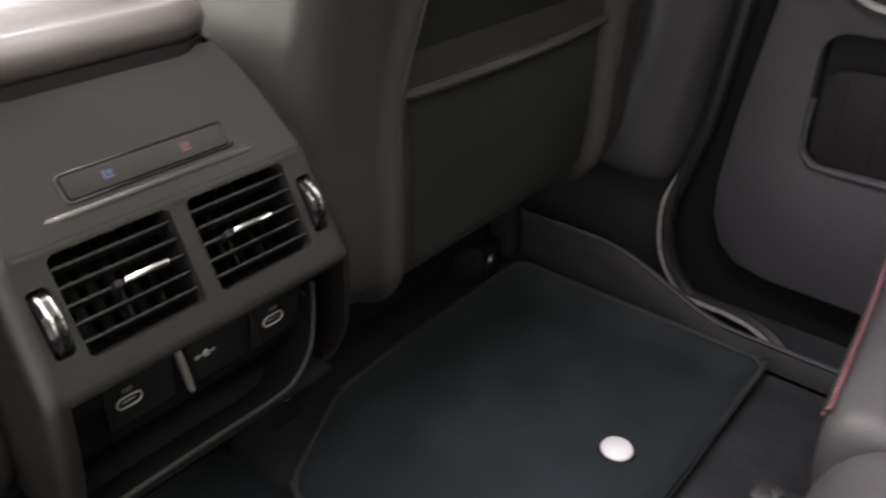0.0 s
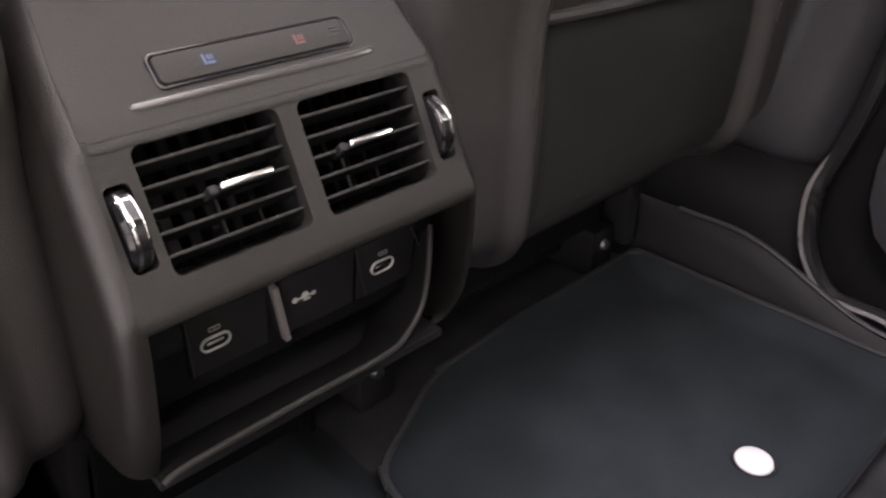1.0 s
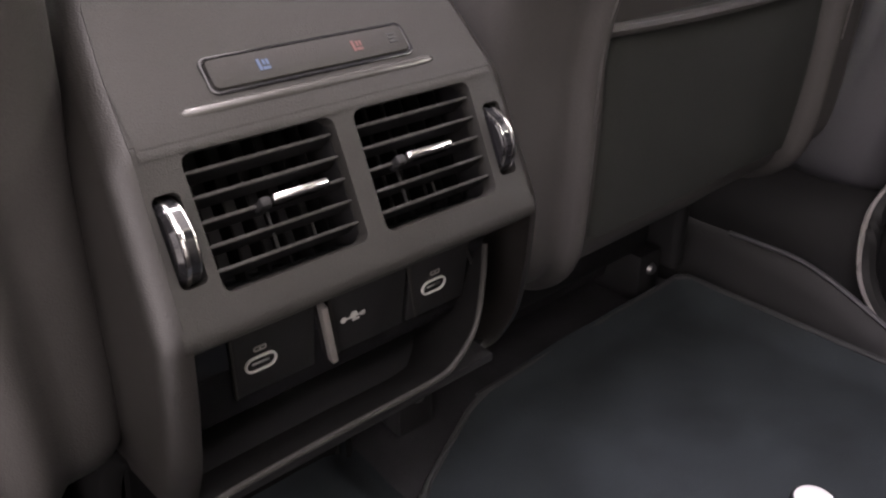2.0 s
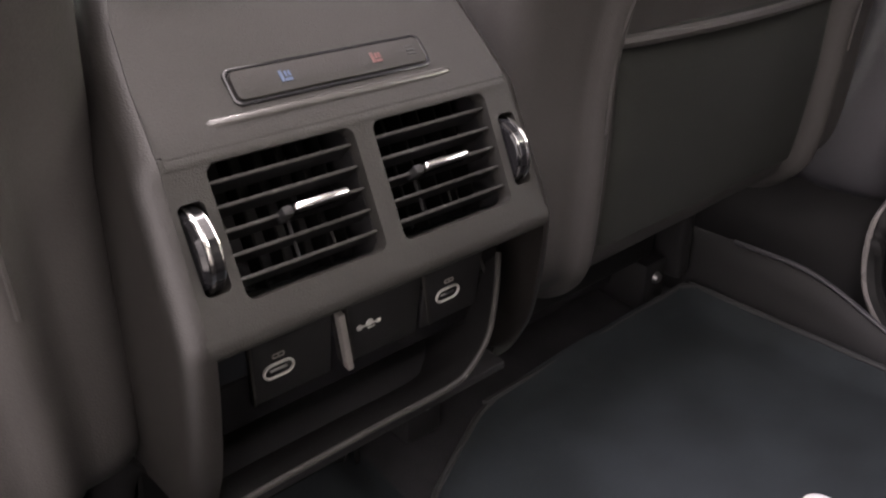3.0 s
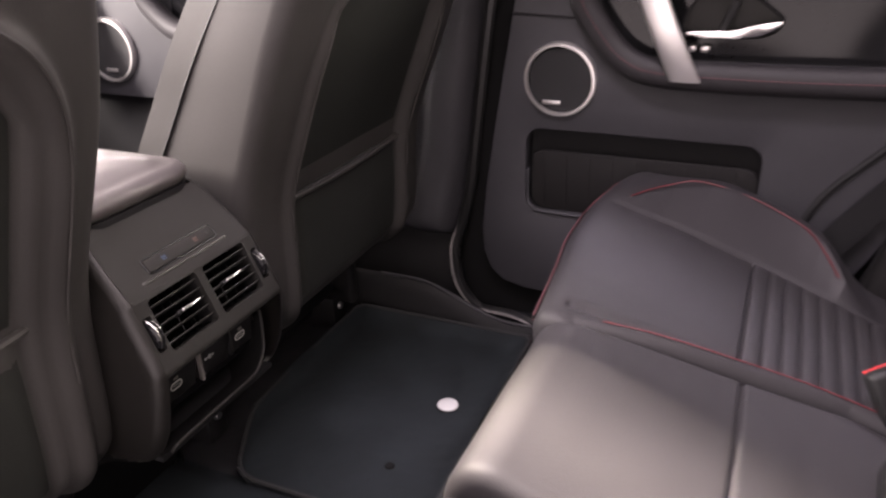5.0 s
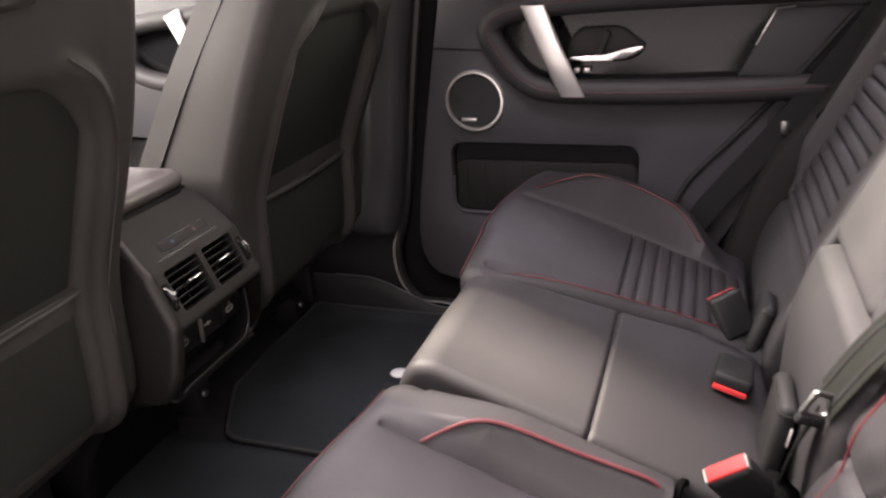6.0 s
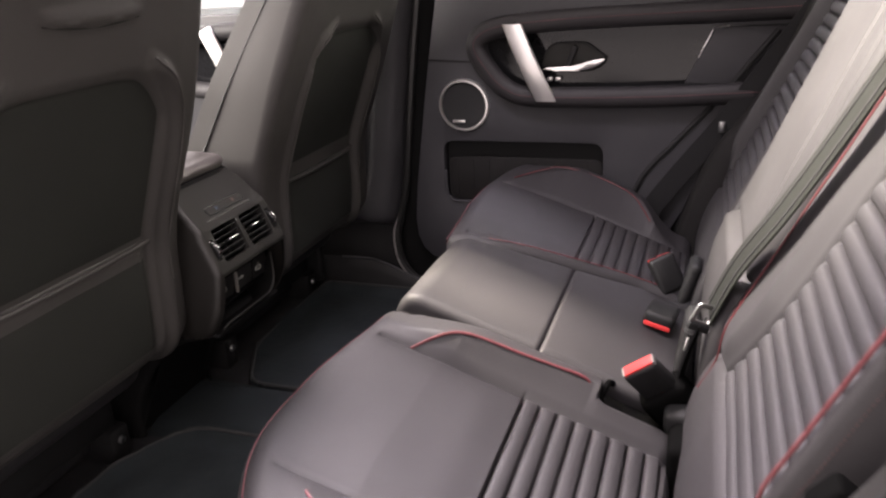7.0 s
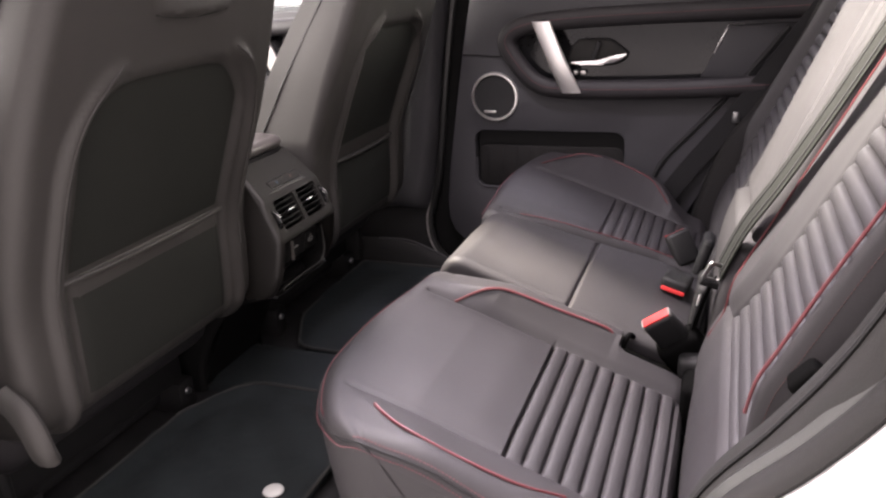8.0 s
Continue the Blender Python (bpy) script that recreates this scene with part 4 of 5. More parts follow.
        part("crease", tube(line, 0.0014, 6), LEATHER_SHELL, shell_part, "sharp crease beside the rear panel")
    # thin seam where the back meets the side
    for q in (-1, 1):
        part("side_seam", tube(smooth_line([(lean(z) - deep(z) + 0.041, cy + q * (hw + 0.0012) * width(z), z) for z in (0.36, 0.42, 0.50, 0.60, 0.70, 0.80, 0.86)], 6), 0.0016, 6), BLACK, shell_part, "dark seam along the side")
    # thin dark tubes put the shade of creases under and over the padded lens below the headrest
    for z0, reach, r in ((0.7385, 0.082, 0.0016), (0.772, 0.034, 0.0012)):
        line = [(0.010 + reach * k, z0 + 0.008 * (reach * k / 0.09) ** 2) for k in spread(-1, 1, 12)]
        part("slot_crease", tube([at(u, z, relief(0, cy + u, z, 0) + 0.0002) for u, z in line], r, 6), BOARD, shell_part, "dark line for the shade of a crease")
    # front half of the backrest and cushion, then the base
    front = smooth_line([(lean(z) - deep(z) + 0.030, 0, z) for z in (0.14, 0.25, 0.36, 0.47, 0.58, 0.69, 0.80, 0.90)], 6)
    bm = loft([(p.x, p.z) for p in front], sides(cy - hw + 0.005, cy + hw - 0.005, 0.04, 0.05, 24), lambda x, y, z, run: 0.03 * min(1.0, (abs(y - cy) / 0.2) ** 2))
    for v in bm.verts:
        v.co.y = cy + (v.co.y - cy) * width(v.co.z)
    part("front_pad", bm, LEATHER, shell_part)
    part("cushion", rbox(-0.72, lean(0.25) - 0.10, cy - 0.25, cy + 0.25, 0.12, 0.27, 0.05, 5), LEATHER, seat, "leather seat cushion")
    part("lower_cover", rbox(-0.34, -0.235, cy - 0.215, cy + 0.215, 0.0, 0.215, 0.02, 3), CARPET, seat, "dark carpeted cover under the backrest")
    # panel added to keep stray light off the sill under the seat
    part("valance", rbox(-0.62, -0.17, cy + s * 0.225 - 0.012, cy + s * 0.225 + 0.012, 0.02, 0.225, 0.01, 3), SILL, seat, "black panel along the seat base, added to block stray light")
    part("base", rbox(-0.66, -0.20, cy - 0.20, cy + 0.20, 0.05, 0.13, 0.01), BLACK, seat, "black seat base")
    for q in (-1, 1):
        rail = part("seat_rail", rbox(-0.68, -0.185, cy + q * 0.185 - 0.022, cy + q * 0.185 + 0.022, -0.012, 0.055, 0.006), BLACK, seat, "black steel seat rail")
        part("rail_bolt", lathe([(0, 0.006), (0.006, 0.005), (0.008, 0)], axes((-0.185, cy + q * 0.185, 0.032), (0, 1, 0), (0, 0, 1)), 12), STEEL, rail)
    if s < 0:
        arm = smooth_line([(-0.080, cy + s * 0.258, 0.292), (-0.050, cy + s * 0.264, 0.276), (-0.036, cy + s * 0.265, 0.252), (-0.032, cy + s * 0.263, 0.228), (-0.036, cy + s * 0.256, 0.208)], 6)
        part("recliner_cover", tube(arm, 0.022, 12, flat=0.6, up=(0, 1, 0)), LEATHER_SHELL, seat, "pale curved plastic recliner bracket")
    return seat


front_seat(-0.355, 0.0, 0.418, 0.163, 0.256, "dark leather driver seat with rear map pocket, back leaning rearwards")
front_seat(0.362, 0.012, 0.397, 0.145, 0.250, "dark leather passenger seat beside the far door with map pocket")


# ---------------------------------------------------------------- rear bench
def seat_plane(x):
    return 0.246 - 0.37 * (x - 0.55)


PITCH = 0.0225


def rib(k, pitch):
    """Depth of the cross ribs: narrow stitched grooves between softly domed pads."""
    f = abs(k - round(k)) * pitch
    return -0.0065 * max(0.0, 1 - f / 0.0034) ** 1.5 - 0.0038 * max(0.0, 1 - f / (0.5 * pitch)) ** 2


def cap(bm):
    """Closes the two ends of a lofted cushion with fans of faces round a point within."""
    ends = sorted({round(v.co.y, 5) for v in bm.verts})
    for y in (ends[0], ends[-1]):
        hub = bm.verts.new((0.55, y, 0.10))
        for e in [e for e in bm.edges if len(e.link_faces) == 1 and all(abs(v.co.y - y) < 1e-5 for v in e.verts)]:
            bm.faces.new((*e.verts, hub))


def between(x, points):
    return float(np.interp(x, [p[0] for p in points], [p[1] for p in points]))


def inner_edge(x):
    """The gap between the middle and the far cushion runs a little aslant."""
    return 0.28 * (min(max(x, 0.36), 0.66) - 0.57)


def bench_cushion(t, y0, y1, seam_in, seam_out, inner, outer, lift, pipe_in, pipe_out, high_in, high_out, round_off):
    """An outer rear cushion; inner and outer are its edges towards the middle and the door, pipe_in and pipe_out the (x, y) lines of its piping."""
    s = 1 if outer > inner else -1
    lo, hi = sorted((seam_in, seam_out))
    cross = 0.5495 if s < 0 else 0.541                 # the cross seam before the ribs

    def bolster(u, wide, reach, high, bend):
        """A gusset that climbs from the seam to the piping, then a crest that falls gently to the edge."""
        if u <= 0:
            return 0.0
        if u < wide:
            return high * (u / wide) ** bend
        return high * (1 - 0.22 * min(1.0, (u - wide) / max(0.02, reach - wide)) ** 2)

    def relief(x, y, z, run):
        if x < 0.345 and z < 0.30:
            return 0.0
        q_in = (seam_in - y) * s           # past the inner seam
        q_out = (y - seam_out) * s         # past the outer seam
        wide_in = max(0.026 if s < 0 else 0.010, (seam_in - between(x, pipe_in)) * s)
        wide_out = max(0.012, (between(x, pipe_out) - seam_out) * s)
        r = bolster(q_in, wide_in, abs(inner - seam_in), high_in * hill(x, 0.325, 0.485, 0.70, 0.80), 1.25)
        r += bolster(q_out, wide_out, abs(outer - seam_out), high_out * (hill(x, 0.335, 0.47, 0.58, 0.74) if s < 0 else hill(x, 0.335, 0.49, 0.60, 0.71)), 0.55 if s < 0 else 1.0)
        if s < 0 and q_in > 0.030 and x > 0.630:       # the well round the belt buckle
            r -= 0.050 * min(1.0, (q_in - 0.030) / 0.012) * min(1.0, (x - 0.630) / 0.012)
        if lo < y < hi:
            edge = min(y - lo, hi - y)
            if cross < x < 0.728:
                k = (x - cross) / PITCH
                r += rib(k, PITCH) * min(1, edge / 0.011) * (1.0 if s < 0 else 0.6)
                r += 0.002
            r += groove(x, cross, 0.0035, 0.005)
            r += 0.003 * hill(edge, 0, 0.05, 1, 2) * hill(x, 0.35, 0.40, 0.5, 0.549)
        if x > 0.36:
            r += groove(y, seam_in, 0.007, 0.006) + groove(y, seam_out, 0.006, 0.003)
        r += 0.0012 * noise.noise(Vector((x * 14, y * 11, 7)))
        return r

    spine = flat_line([(0.395, -0.005), (0.372, 0.07), (0.346, 0.16), (0.330, 0.235), (0.3245, 0.275), (0.3250, 0.299), (0.3335, 0.314), (0.350, 0.3190), (0.372, seat_plane(0.372) + 0.001)], 0.004)
    spine += [(x, seat_plane(x)) for x in spread(0.378, 0.722, 260)]
    spine += flat_line([(0.728, 0.178), (0.735, 0.168), (0.738, 0.150), (0.739, 0.09)], 0.005)
    lat = sides(y0, y1, 0.030 if s < 0 else 0.016, 0.030 if s < 0 else 0.016, 92)
    bm = loft(spine, lat, relief)
    bm.verts.ensure_lookup_table()
    for i, (x, z) in enumerate(spine):                 # the tight front lip rounds towards a point within
        if x < 0.376 and z > 0.24:
            d = Vector((0.374 - x, 0.262 - z)).normalized()
            for k, (y, off) in enumerate(lat):
                if off < 0:
                    bm.verts[i * len(lat) + k].co = (x - d.x * off, y, z - d.y * off)

    def corner(co):
        """Rounds the front corners in plan and swells the front edge."""
        co.x -= 0.024 * hill(abs(co.y - (inner + outer) / 2), -1, 0.02, 0.03, 0.25) * max(0.0, min(1.0, (0.44 - co.x) / 0.10))
        for e, r in ((outer, round_off), (inner, 0.022)):
            d = abs(co.y - e)
            if d < r:
                co.x += 0.55 * (r - math.sqrt(max(r * r - (r - d) ** 2, 0))) * max(0.0, min(1.0, (0.40 + 1.2 * r - co.x) / (1.6 * r + 0.02)))
        if s > 0 and co.y > seam_out - 0.02:           # the bolster beside the closed door draws in towards the back
            q = max(0.0, min(1.0, (co.x - 0.53) / 0.19))
            co.y -= (co.y - seam_out + 0.02) * 0.35 * q * q * (3 - 2 * q)
        if s > 0:
            co.y += inner_edge(co.x) * hill(co.y, 0.0, 0.01, seam_in - 0.02, seam_in + 0.09)

    cap(bm)
    for v in bm.verts:
        corner(v.co)
        v.co.z = max(v.co.z + lift, 0.0)
    body = part("cushion", bm, LEATHER, t, "dark leather cushion with a ribbed rear half")
    t = body

    def at(x, y, up=0.0):
        co = Vector((x, y, seat_plane(x) + relief(x, y, 0.3, 0) * 1.05 + up))
        corner(co)
        co.z += lift
        return co

    line = [at(x, y, 0.0014) for x, y in pipe_in]
    part("piping", tube(smooth_line(line, 8), 0.0021 if s < 0 else 0.0009, 6), RED, t, "red piping on the inner bolster")
    line = [at(x, y, 0.0012) for x, y in pipe_out]
    part("piping", tube(smooth_line(line, 8), 0.0017 if s < 0 else 0.0011, 6), RED, t, "red piping on the outer bolster")
    # top seam round the front lip and along the door side
    lip = []
    for d in spread(0.0, abs(outer - inner) - 0.03, 14):
        co = Vector((0.3248, inner + s * (0.02 + d), 0.302))
        gone = max(0.0, 0.03 - abs(outer - co.y))
        corner(co)
        co.x += 0.03 - math.sqrt(0.0009 - gone * gone)
        lip.append(co + Vector((-0.0012, 0, lift)))
    for x in spread(0.36, 0.72, 10):
        co = Vector((x, outer - s * 0.006, seat_plane(x) + relief(x, outer - s * 0.02, 0.3, 0) - 0.013))
        corner(co)
        lip.append(co + Vector((0, s * 0.0012, lift)))
    part("welt", tube(smooth_line(lip, 6), 0.0019, 6), HOUSING, t, "dark seam between the two stitch rows")
    for out, dz in ((-0.0030, 0.0045), (0.0032, -0.0058)):
        part("stitching", stitches([p + Vector((-0.5 * out, s * out, dz)) for p in lip], 0.0044, 0.0010), THREAD, t, "dusky red stitching")
    return t


NEAR_SEAT = thing("rear_seat", "dark leather ribbed rear seat with red piping, beside open door", "car seat", "rear seats")
MIDDLE_SEAT = thing("rear_seat", "plain dark leather middle rear seat with folded armrest", "car seat", "rear seats")
FAR_SEAT = thing("rear_seat", "dark leather ribbed rear seat with red piping, beside closed door", "car seat", "rear seats")
near_in = [(0.397, -0.206), (0.418, -0.192), (0.440, -0.183), (0.465, -0.177), (0.50, -0.173), (0.54, -0.170), (0.58, -0.165), (0.622, -0.162), (0.634, -0.166)]
near_out = [(0.398, -0.530), (0.408, -0.541), (0.425, -0.553), (0.450, -0.562), (0.509, -0.563), (0.581, -0.556), (0.631, -0.534)]
far_in = [(0.40, 0.216), (0.46, 0.218), (0.54, 0.220), (0.62, 0.222), (0.69, 0.222)]
far_out = [(0.372, 0.53), (0.385, 0.558), (0.41, 0.588), (0.45, 0.604), (0.52, 0.610), (0.58, 0.606), (0.612, 0.594), (0.636, 0.566), (0.652, 0.536)]
bench_cushion(NEAR_SEAT, -0.600, -0.118, -0.207, -0.500, -0.118, -0.600, 0.0, near_in, near_out, 0.035, 0.021, 0.17)
bench_cushion(FAR_SEAT, 0.205, 0.662, 0.240, 0.505, 0.205, 0.662, 0.012, far_in, far_out, 0.016, 0.050, 0.06)


def middle_cushion():
    t = MIDDLE_SEAT

    def relief(x, y, z, run):
        r = groove(x, 0.550, 0.0040, 0.006) if x > 0.4 else 0.0
        r += 0.0015 * noise.noise(Vector((x * 10, y * 9, 2)))
        return r + 0.004 * hill(abs(y - 0.043), -1, 0, 0.03, 0.16) * hill(x, 0.34, 0.42, 1, 2)

    rise = lambda x: seat_plane(x) + 0.022
    spine = flat_line([(0.395, 0.0), (0.372, 0.08), (0.346, 0.18), (0.330, 0.255), (0.328, 0.285), (0.336, 0.312), (0.352, 0.330), (0.374, rise(0.374))], 0.007)
    spine += [(x, rise(x)) for x in spread(0.38, 0.72, 110)]
    spine += flat_line([(0.728, 0.200), (0.742, 0.190), (0.752, 0.165), (0.755, 0.10)], 0.007)
    bm = loft(spine, sides(-0.117, 0.204, 0.015, 0.022, 40), relief)
    cap(bm)
    for v in bm.verts:
        v.co.y += inner_edge(v.co.x) * hill(v.co.y, 0.05, 0.20, 1, 2)
    part("cushion", bm, LEATHER, t, "plain leather cushion with a cross seam")
    return t


middle_cushion()


def back_plane(z):
    return 0.790 + 0.48 * (z - 0.323)


def backrest(t, y0, y1, rib0, rib1, inner):
    s = 1 if inner == y0 else -1                       # from the middle outwards
    spine = flat_line([(0.742, 0.10), (0.744, 0.17), (0.751, 0.225), (0.766, 0.275), (0.790, 0.323)], 0.006)
    spine += [(back_plane(z), z) for z in spread(0.326, 0.80, 330)]
    spine += flat_line([(back_plane(0.84), 0.84), (back_plane(0.87) + 0.01, 0.868), (back_plane(0.87) + 0.05, 0.885), (back_plane(0.87) + 0.10, 0.88)], 0.008)
    lo, hi = sorted((rib0, rib1))
    seam = lambda z: rib0 - s * 0.05 * max(0.0, min(1.0, (0.43 - z) / 0.11)) ** 1.5

    def relief(x, y, z, run):
        r = 0.0
        lo, hi = sorted((seam(z), rib1))
        q_out = (y - rib1) * s
        q_in = (seam(z) - y) * s
        if q_out > 0:
            r += 0.026 * hill(q_out, -0.001, 0.011, 0.012, 0.050) * hill(z, 0.33, 0.42, 0.8, 0.9)
            r -= 0.10 * (max(0.0, q_out - 0.016) / 0.024) ** 2
        if q_in > 0:
            r += 0.014 * hill(q_in, 0.0, 0.04, 0.10, 0.20) * hill(z, 0.30, 0.36, 0.82, 0.9)
        if lo < y < hi and 0.318 < z < 0.79:
            k = (z - 0.318) / 0.0215
            edge = min(y - lo, hi - y)
            r += 1.3 * rib(k, 0.0215) * min(1, edge / 0.009) + 0.002
        r += groove(z, 0.3195, 0.010, 0.009)
        if z > 0.318:
            r += groove(y, seam(z), 0.006, 0.005) + groove(y, rib1, 0.006, 0.005)
        return r + 0.0012 * noise.noise(Vector((z * 13, y * 11, 5)))

    t = part("backrest", loft(spine, sides(y0, y1, 0.014, 0.12, 130), relief, (0.0141, 1)), LEATHER, t, "dark leather backrest with cross ribs")

    def at(y, z, up):
        r = relief(0, y, z, 0) + up
        return Vector((back_plane(z) - 0.90 * r, y, z + 0.43 * r))

    if s < 0:
        part("piping", tube(smooth_line([at(rib1 + s * 0.009, z, 0.0050) for z in spread(0.382, 0.80, 14)], 6), 0.0017, 6), RED, t, "red piping beside the ribs")
    edge = [at(inner + s * 0.034, z, 0.001) for z in spread(0.27, 0.80, 14)] if s < 0 else [at(inner + 0.012, z, -0.006) for z in (0.27, 0.29, 0.31)]
    part("piping", tube(smooth_line(edge, 6), 0.0012, 6), RED, t, "red piping along the inner edge")
    for d in (0.006,):
        part("stitching", stitches([at(rib1 + s * (0.017 + d), z, 0.0012) for z in spread(0.38, 0.8, 12)], 0.0044, 0.0006), DARK_THREAD, t, "dark brown-red stitching")
    return t


backrest(NEAR_SEAT, -0.604, -0.140, -0.277, -0.560, -0.140)
backrest(FAR_SEAT, 0.205, 0.665, 0.300, 0.570, 0.205)


def middle_backrest():
    t = MIDDLE_SEAT

    def relief(x, y, z, run):
        return groove(y, -0.122, 0.011, 0.008) + groove(y, -0.055, 0.009, 0.006) + 0.0012 * noise.noise(Vector((z * 13, y * 11, 9)))

    bx = lambda z: 0.790 + 0.40 * (z - 0.36)
    spine = flat_line([(bx(0.40) + 0.05, 0.405), (bx(0.40) + 0.012, 0.402), (bx(0.41), 0.412), (bx(0.43), 0.43)], 0.005)
    spine += [(bx(z), z) for z in spread(0.436, 0.86, 50)] + [(bx(0.87) + 0.02, 0.885), (bx(0.87) + 0.10, 0.89)]
    part("armrest", loft(spine, sides(-0.160, 0.198, 0.025, 0.12, 80), relief, (0.0251, 1)), LEATHER, t, "folded-up leather armrest")
    spine = flat_line([(0.758, 0.10), (0.762, 0.20), (0.765, 0.28), (0.773, 0.335), (0.786, 0.378), (0.797, 0.396), (0.845, 0.402)], 0.006)
    part("backrest_pad", loft(spine, sides(-0.158, 0.178, 0.02, 0.04, 24), lambda x, y, z, r: 0.0, (0.0201, 1)), LEATHER, t, "smooth leather pad under the armrest")


middle_backrest()


# ---------------------------------------------------------------- belts and buckles
def ribbon(points, width, thick, side):
    """A flat strap through the points, its width along the given direction."""
    pts = smooth_line(points, 8)
    w = Vector(side).normalized() * width / 2
    bm = bmesh.new()
    rows = []
    for i, p in enumerate(pts):
        d = (pts[min(i + 1, len(pts) - 1)] - pts[max(i - 1, 0)]).normalized()
        ww = (w - d * w.dot(d)).normalized() * width / 2
        n = d.cross(ww).normalized() * thick / 2
        rows.append([bm.verts.new(q) for q in (p - ww - n, p + ww - n, p + ww + n, p - ww + n)])
    for a, b in zip(rows, rows[1:]):
        for k in range(4):
            bm.faces.new((a[k], a[(k + 1) % 4], b[(k + 1) % 4], b[k]))
    bm.faces.new(rows[0])
    bm.faces.new(rows[-1])
    return bm


def belts():
    belt = thing("seat_belt", "grey webbing seat belt hanging down the rear backrest", "seat belt", "rear seat belts")
    n = Vector((-0.90, 0, 0.43))
    run = [Vector((back_plane(z) - 0.042, y, z)) for z, y in ((0.352, -0.124), (0.43, -0.152), (0.51, -0.189), (0.60, -0.212), (0.70, -0.223), (0.85, -0.238))]
    run[0].x = 0.772
    part("strap", ribbon(run, 0.048, 0.0024, (-0.14, 1, 0.06)), WEB, belt)
    for d in (-0.014, 0.014):
        side = Vector((-0.14, 1, 0.06)).normalized()
        part("woven_line", ribbon([p + side * d + n * 0.0018 for p in run], 0.004, 0.0008, (-0.14, 1, 0.06)), SILL, belt, "lighter woven line along the belt")
    m = axes((0.768, -0.134, 0.352), (0.80, 0.35, -0.35), (0.30, -0.10, 0.95))
    part("tongue", plate(round_rect(-0.016, 0.016, -0.018, 0.014, 0.005), [round_rect(-0.010, 0.010, -0.012, 0.008, 0.003)], 0.003, m, 0.0008), STEEL, belt, "worn metal belt tongue")
    part("tongue_grip", rbox(-0.016, 0.016, -0.026, -0.015, -0.005, 0.004, 0.003, 2, m), BLACK, belt)
    low = [Vector(p) for p in ((0.764, -0.128, 0.338), (0.752, -0.122, 0.30), (0.741, -0.120, 0.25), (0.735, -0.125, 0.19))]
    part("strap", ribbon(low, 0.030, 0.0022, (0.3, 1, 0)), FELT, belt, "black lower webbing")
    part("latch_plate", rbox(-0.0045, 0.0045, -0.009, 0.009, -0.001, 0.001, 0.0008, 2, axes((0.746, -0.114, 0.298), (0.2, 0.9, -0.3), (0.2, 0.3, 0.9))), SATIN, belt, "small bright latch plate")
    far = thing("seat_belt", "dark webbing seat belt beside the far door pillar", "seat belt", "rear seat belts")
    run = [Vector(p) for p in ((0.62, 0.668, 0.20), (0.69, 0.668, 0.30), (0.78, 0.664, 0.42), (0.86, 0.660, 0.54), (0.95, 0.652, 0.68), (1.06, 0.640, 0.86), (1.12, 0.63, 1.0))]
    part("strap", ribbon(run, 0.045, 0.0022, (0.7, 0, -0.7)), BLACK, far)
    part("bolt_cover", rbox(0.776, 0.792, 0.657, 0.672, 0.410, 0.436, 0.004), STEEL, far, "small bright bolt cover")
    for place, aim, across, low, high, proud, lab in (((0.690, -0.150, 0.276), (-0.50, -0.35, 0.72), (0.78, 0, 0.62), -0.008, 0.008, 0.006, "black belt buckle with bright red button in a recess"), ((0.700, 0.076, 0.236), (-0.10, -0.97, 0.10), (1, -0.1, -0.25), -0.0115, -0.004, 0.006, "black belt buckle with red button lying on the seat"), ((0.688, 0.264, 0.272), (-0.40, 0.18, 0.80), (0.75, 0.45, 0.25), 0.006, 0.0105, 0.0008, "dark belt buckle turned over, thin red button edge")):
        b = thing("belt_buckle", lab, "belt buckle", "belt buckles")
        m = axes(place, aim, across)
        part("housing", rbox(-0.066, min(0.004, proud), -0.024, 0.024, -0.012, 0.012, 0.007, 3, m), HOUSING, b)
        part("button", rbox(-0.002, proud, -0.021, 0.021, low, high, 0.002, 2, m), BUTTON, b, "bright red release button")
        if "recess" in lab:
            for q in (-1, 1):
                part("button_guide", rbox(-0.002, proud - 0.0008, min(q * 0.0205, q * 0.0235), max(q * 0.0205, q * 0.0235), low, high, 0.001, 2, m), WORN, b, "pale end guide of the button")
            part("sleeve", rbox(-0.105, -0.045, -0.034, 0.034, -0.022, 0.020, 0.012, 3, m), WELL, b, "black felt sleeve of the buckle")
        part("stalk", ribbon([m @ Vector((-0.06, 0, 0)), m @ Vector((-0.085, 0, -0.01)), m @ Vector((-0.11, 0, -0.03))], 0.03, 0.006, m.to_3x3() @ Vector((0, 1, 0))), BLACK, b)
    for place, sx, sy, sz, turn in (((0.741, 0.262, 0.232), 0.010, 0.032, 0.040, 16), ((0.744, -0.010, 0.234), 0.010, 0.042, 0.058, 9)):
        f = thing("belt_sleeve", "dark grey fabric sleeve upright between cushion and backrest", "belt sleeve", "belt sleeves")
        m = Matrix.Translation(place) @ pose(0, 0, 0, 0, turn, 0)
        part("cover", rbox(-sx, sx, -sy, sy, -sz, sz, 0.0095, 4, m), SILL, f)
        part("hem", tube([m @ Vector((x, y, sz - 0.010)) for x, y in round_rect(-sx - 0.0006, sx + 0.0006, -sy - 0.0006, sy + 0.0006, 0.0095, 5)], 0.0012, 6, True), BLACK, f)
    cup = thing("buckle_recess", "black plastic buckle recess with anchor bracket in the seat", "anchor bracket")
    tilt = Matrix.Translation((0.698, -0.136, seat_plane(0.698))) @ pose(0, 0, 0, 0, 20.3, 0)
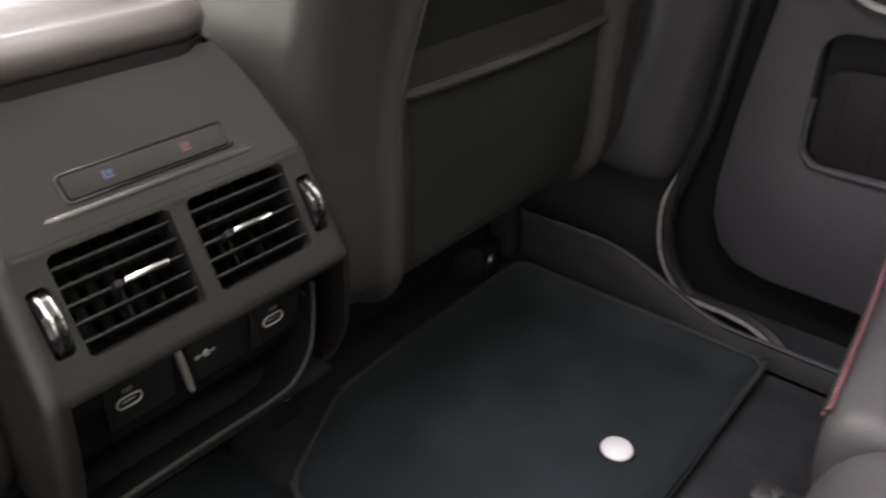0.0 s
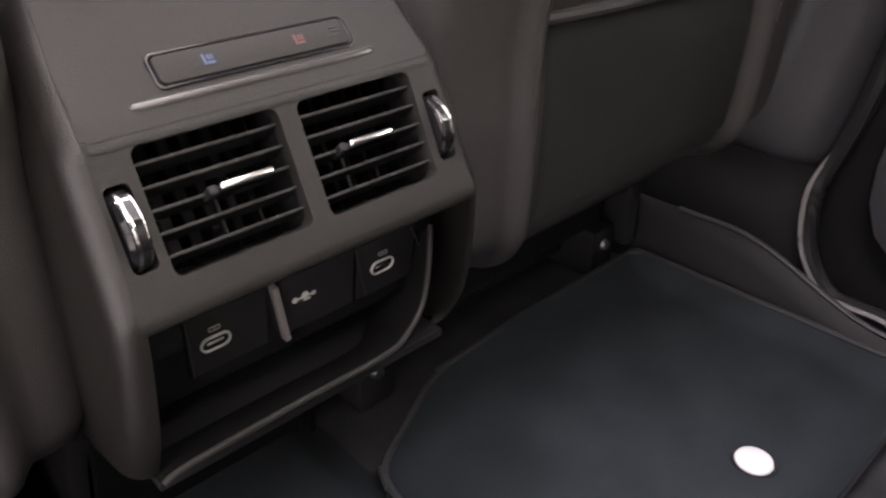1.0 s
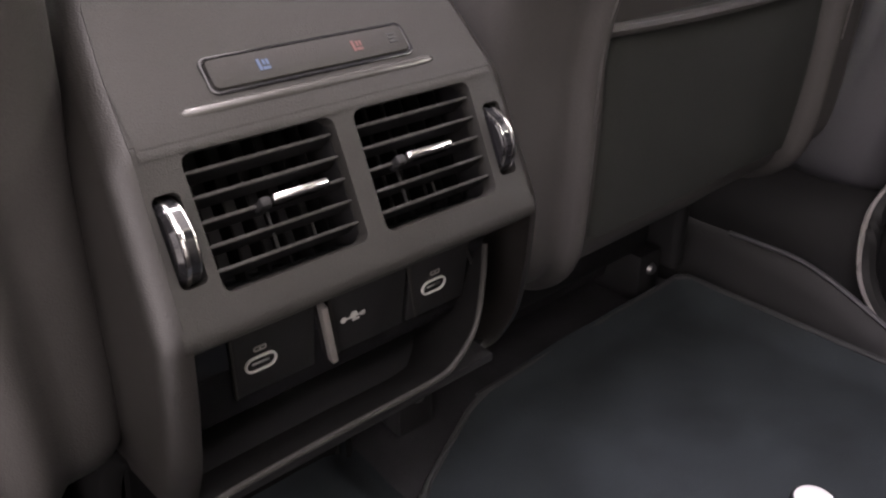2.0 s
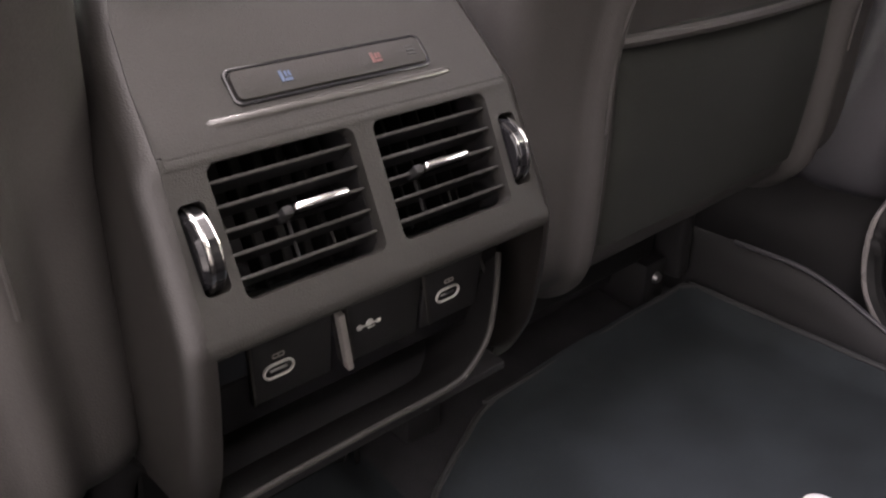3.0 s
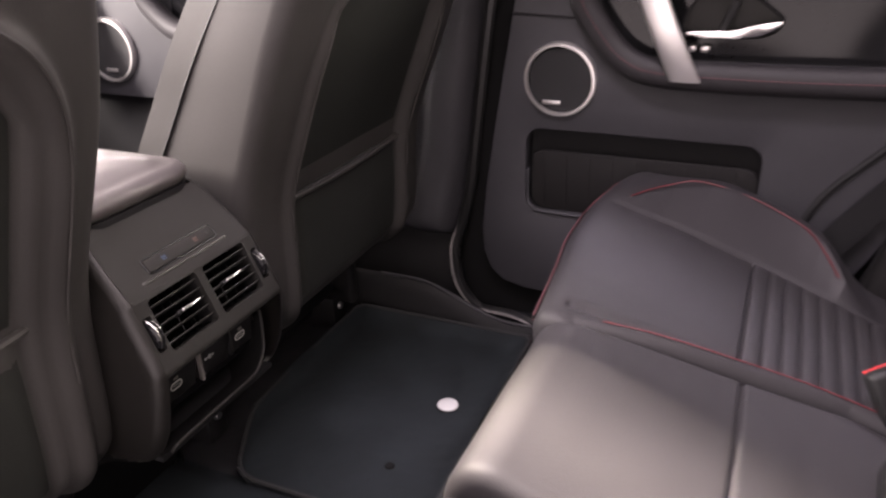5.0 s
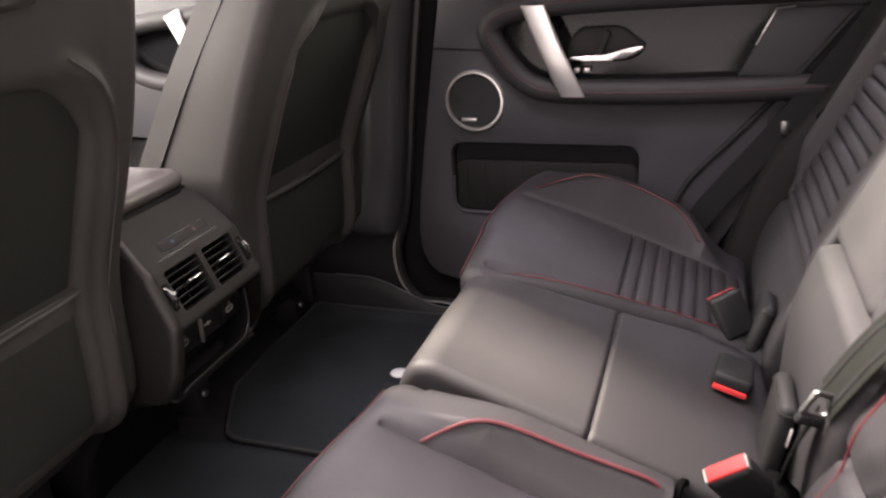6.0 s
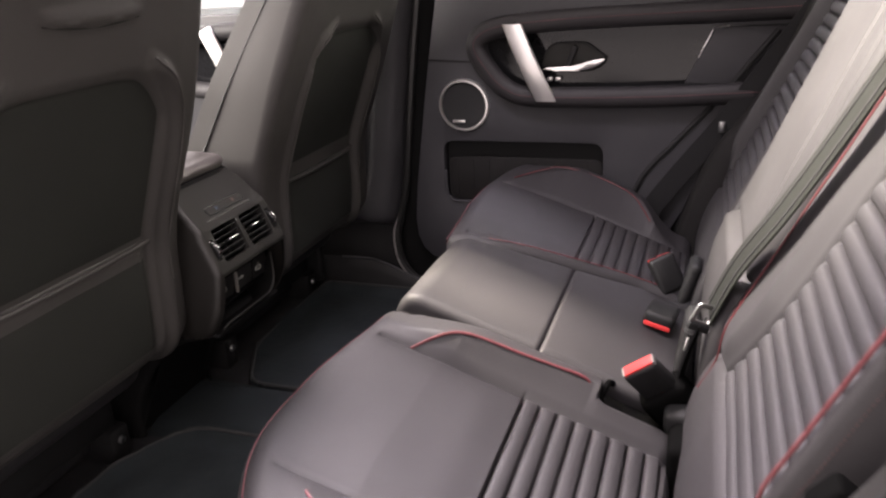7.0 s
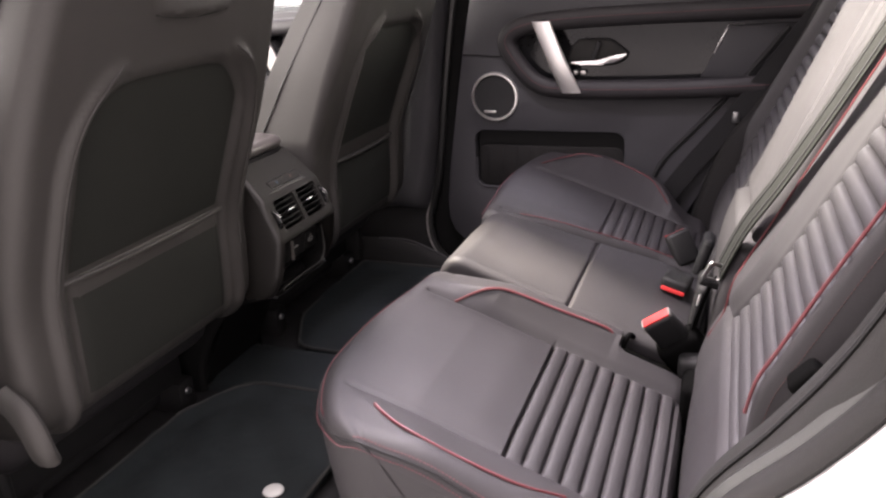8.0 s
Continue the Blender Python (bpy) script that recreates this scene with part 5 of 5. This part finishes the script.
    part("tray", rbox(-0.060, 0.062, -0.034, 0.026, -0.060, -0.004, 0.008, 3, tilt), WELL, cup, "black felt lining of the buckle well")
    part("rim", tube(smooth_line([tilt @ Vector(p) for p in ((-0.050, 0.030, 0.010), (-0.060, 0.012, 0.022), (-0.064, -0.010, 0.020), (-0.062, -0.026, 0.006), (-0.040, -0.037, -0.002), (0.01, -0.040, -0.002), (0.06, -0.042, -0.002))], 6), 0.0045, 6), WELL, cup, "rolled black rim of the well")
    # black block put in for the shade of the hollow beside the pad
    part("flap", rbox(0.732, 0.774, -0.235, -0.160, 0.13, 0.215, 0.014, 4), WELL, cup, "black block filling the shaded hollow beside the backrest")
    part("anchor", lathe([(0, 0.004), (0.004, 0.0035), (0.006, 0)], axes((0.732, -0.156, 0.210), (0, 1, 0), (-0.3, 0, 1)), 10), CHROME, cup, "small bright bolt head")
    part("bracket", rbox(0.724, 0.770, -0.175, -0.120, 0.190, 0.225, 0.01, 3), BLACK, cup)


belts()


# ---------------------------------------------------------------- trims beside the bench
def side_trims():
    for s, lab in ((-1, "dark padded side trim between the backrest and open door frame"), (1, "dark side trim between the far backrest and door")):
        t = thing("side_trim", lab, "side trim", "side trims")
        line = flat_line([(0.680, 0.10), (0.722, 0.25), (0.766, 0.370), (0.818, 0.445), (0.866, 0.525), (0.920, 0.655), (0.968, 0.80), (0.99, 1.0)], 0.012)
        lat = [(s * y, o) for y, o in ((0.600, -0.14), (0.626, -0.10), (0.631, -0.045), (0.636, -0.014), (0.645, -0.003), (0.662, 0.0), (0.684, 0.0), (0.696, -0.004), (0.708, -0.014))]
        part("panel", loft(line, lat, lambda x, y, z, r: 0.0), TRIM, t)
        part("joint", tube([(x - 0.0015, s * 0.677, z + 0.0015) for x, z in line], 0.002, 6), BLACK, t)
        side_y = sorted((s * 0.604, s * 0.628))
        part("catch", rbox(-0.018, 0.012, side_y[0], side_y[1], -0.05, 0.006, 0.005, 3, Matrix.Translation((0.842, 0, 0.462)) @ pose(0, 0, 0, 0, -50, 0)), WELL, t, "black plastic latch cover")


side_trims()
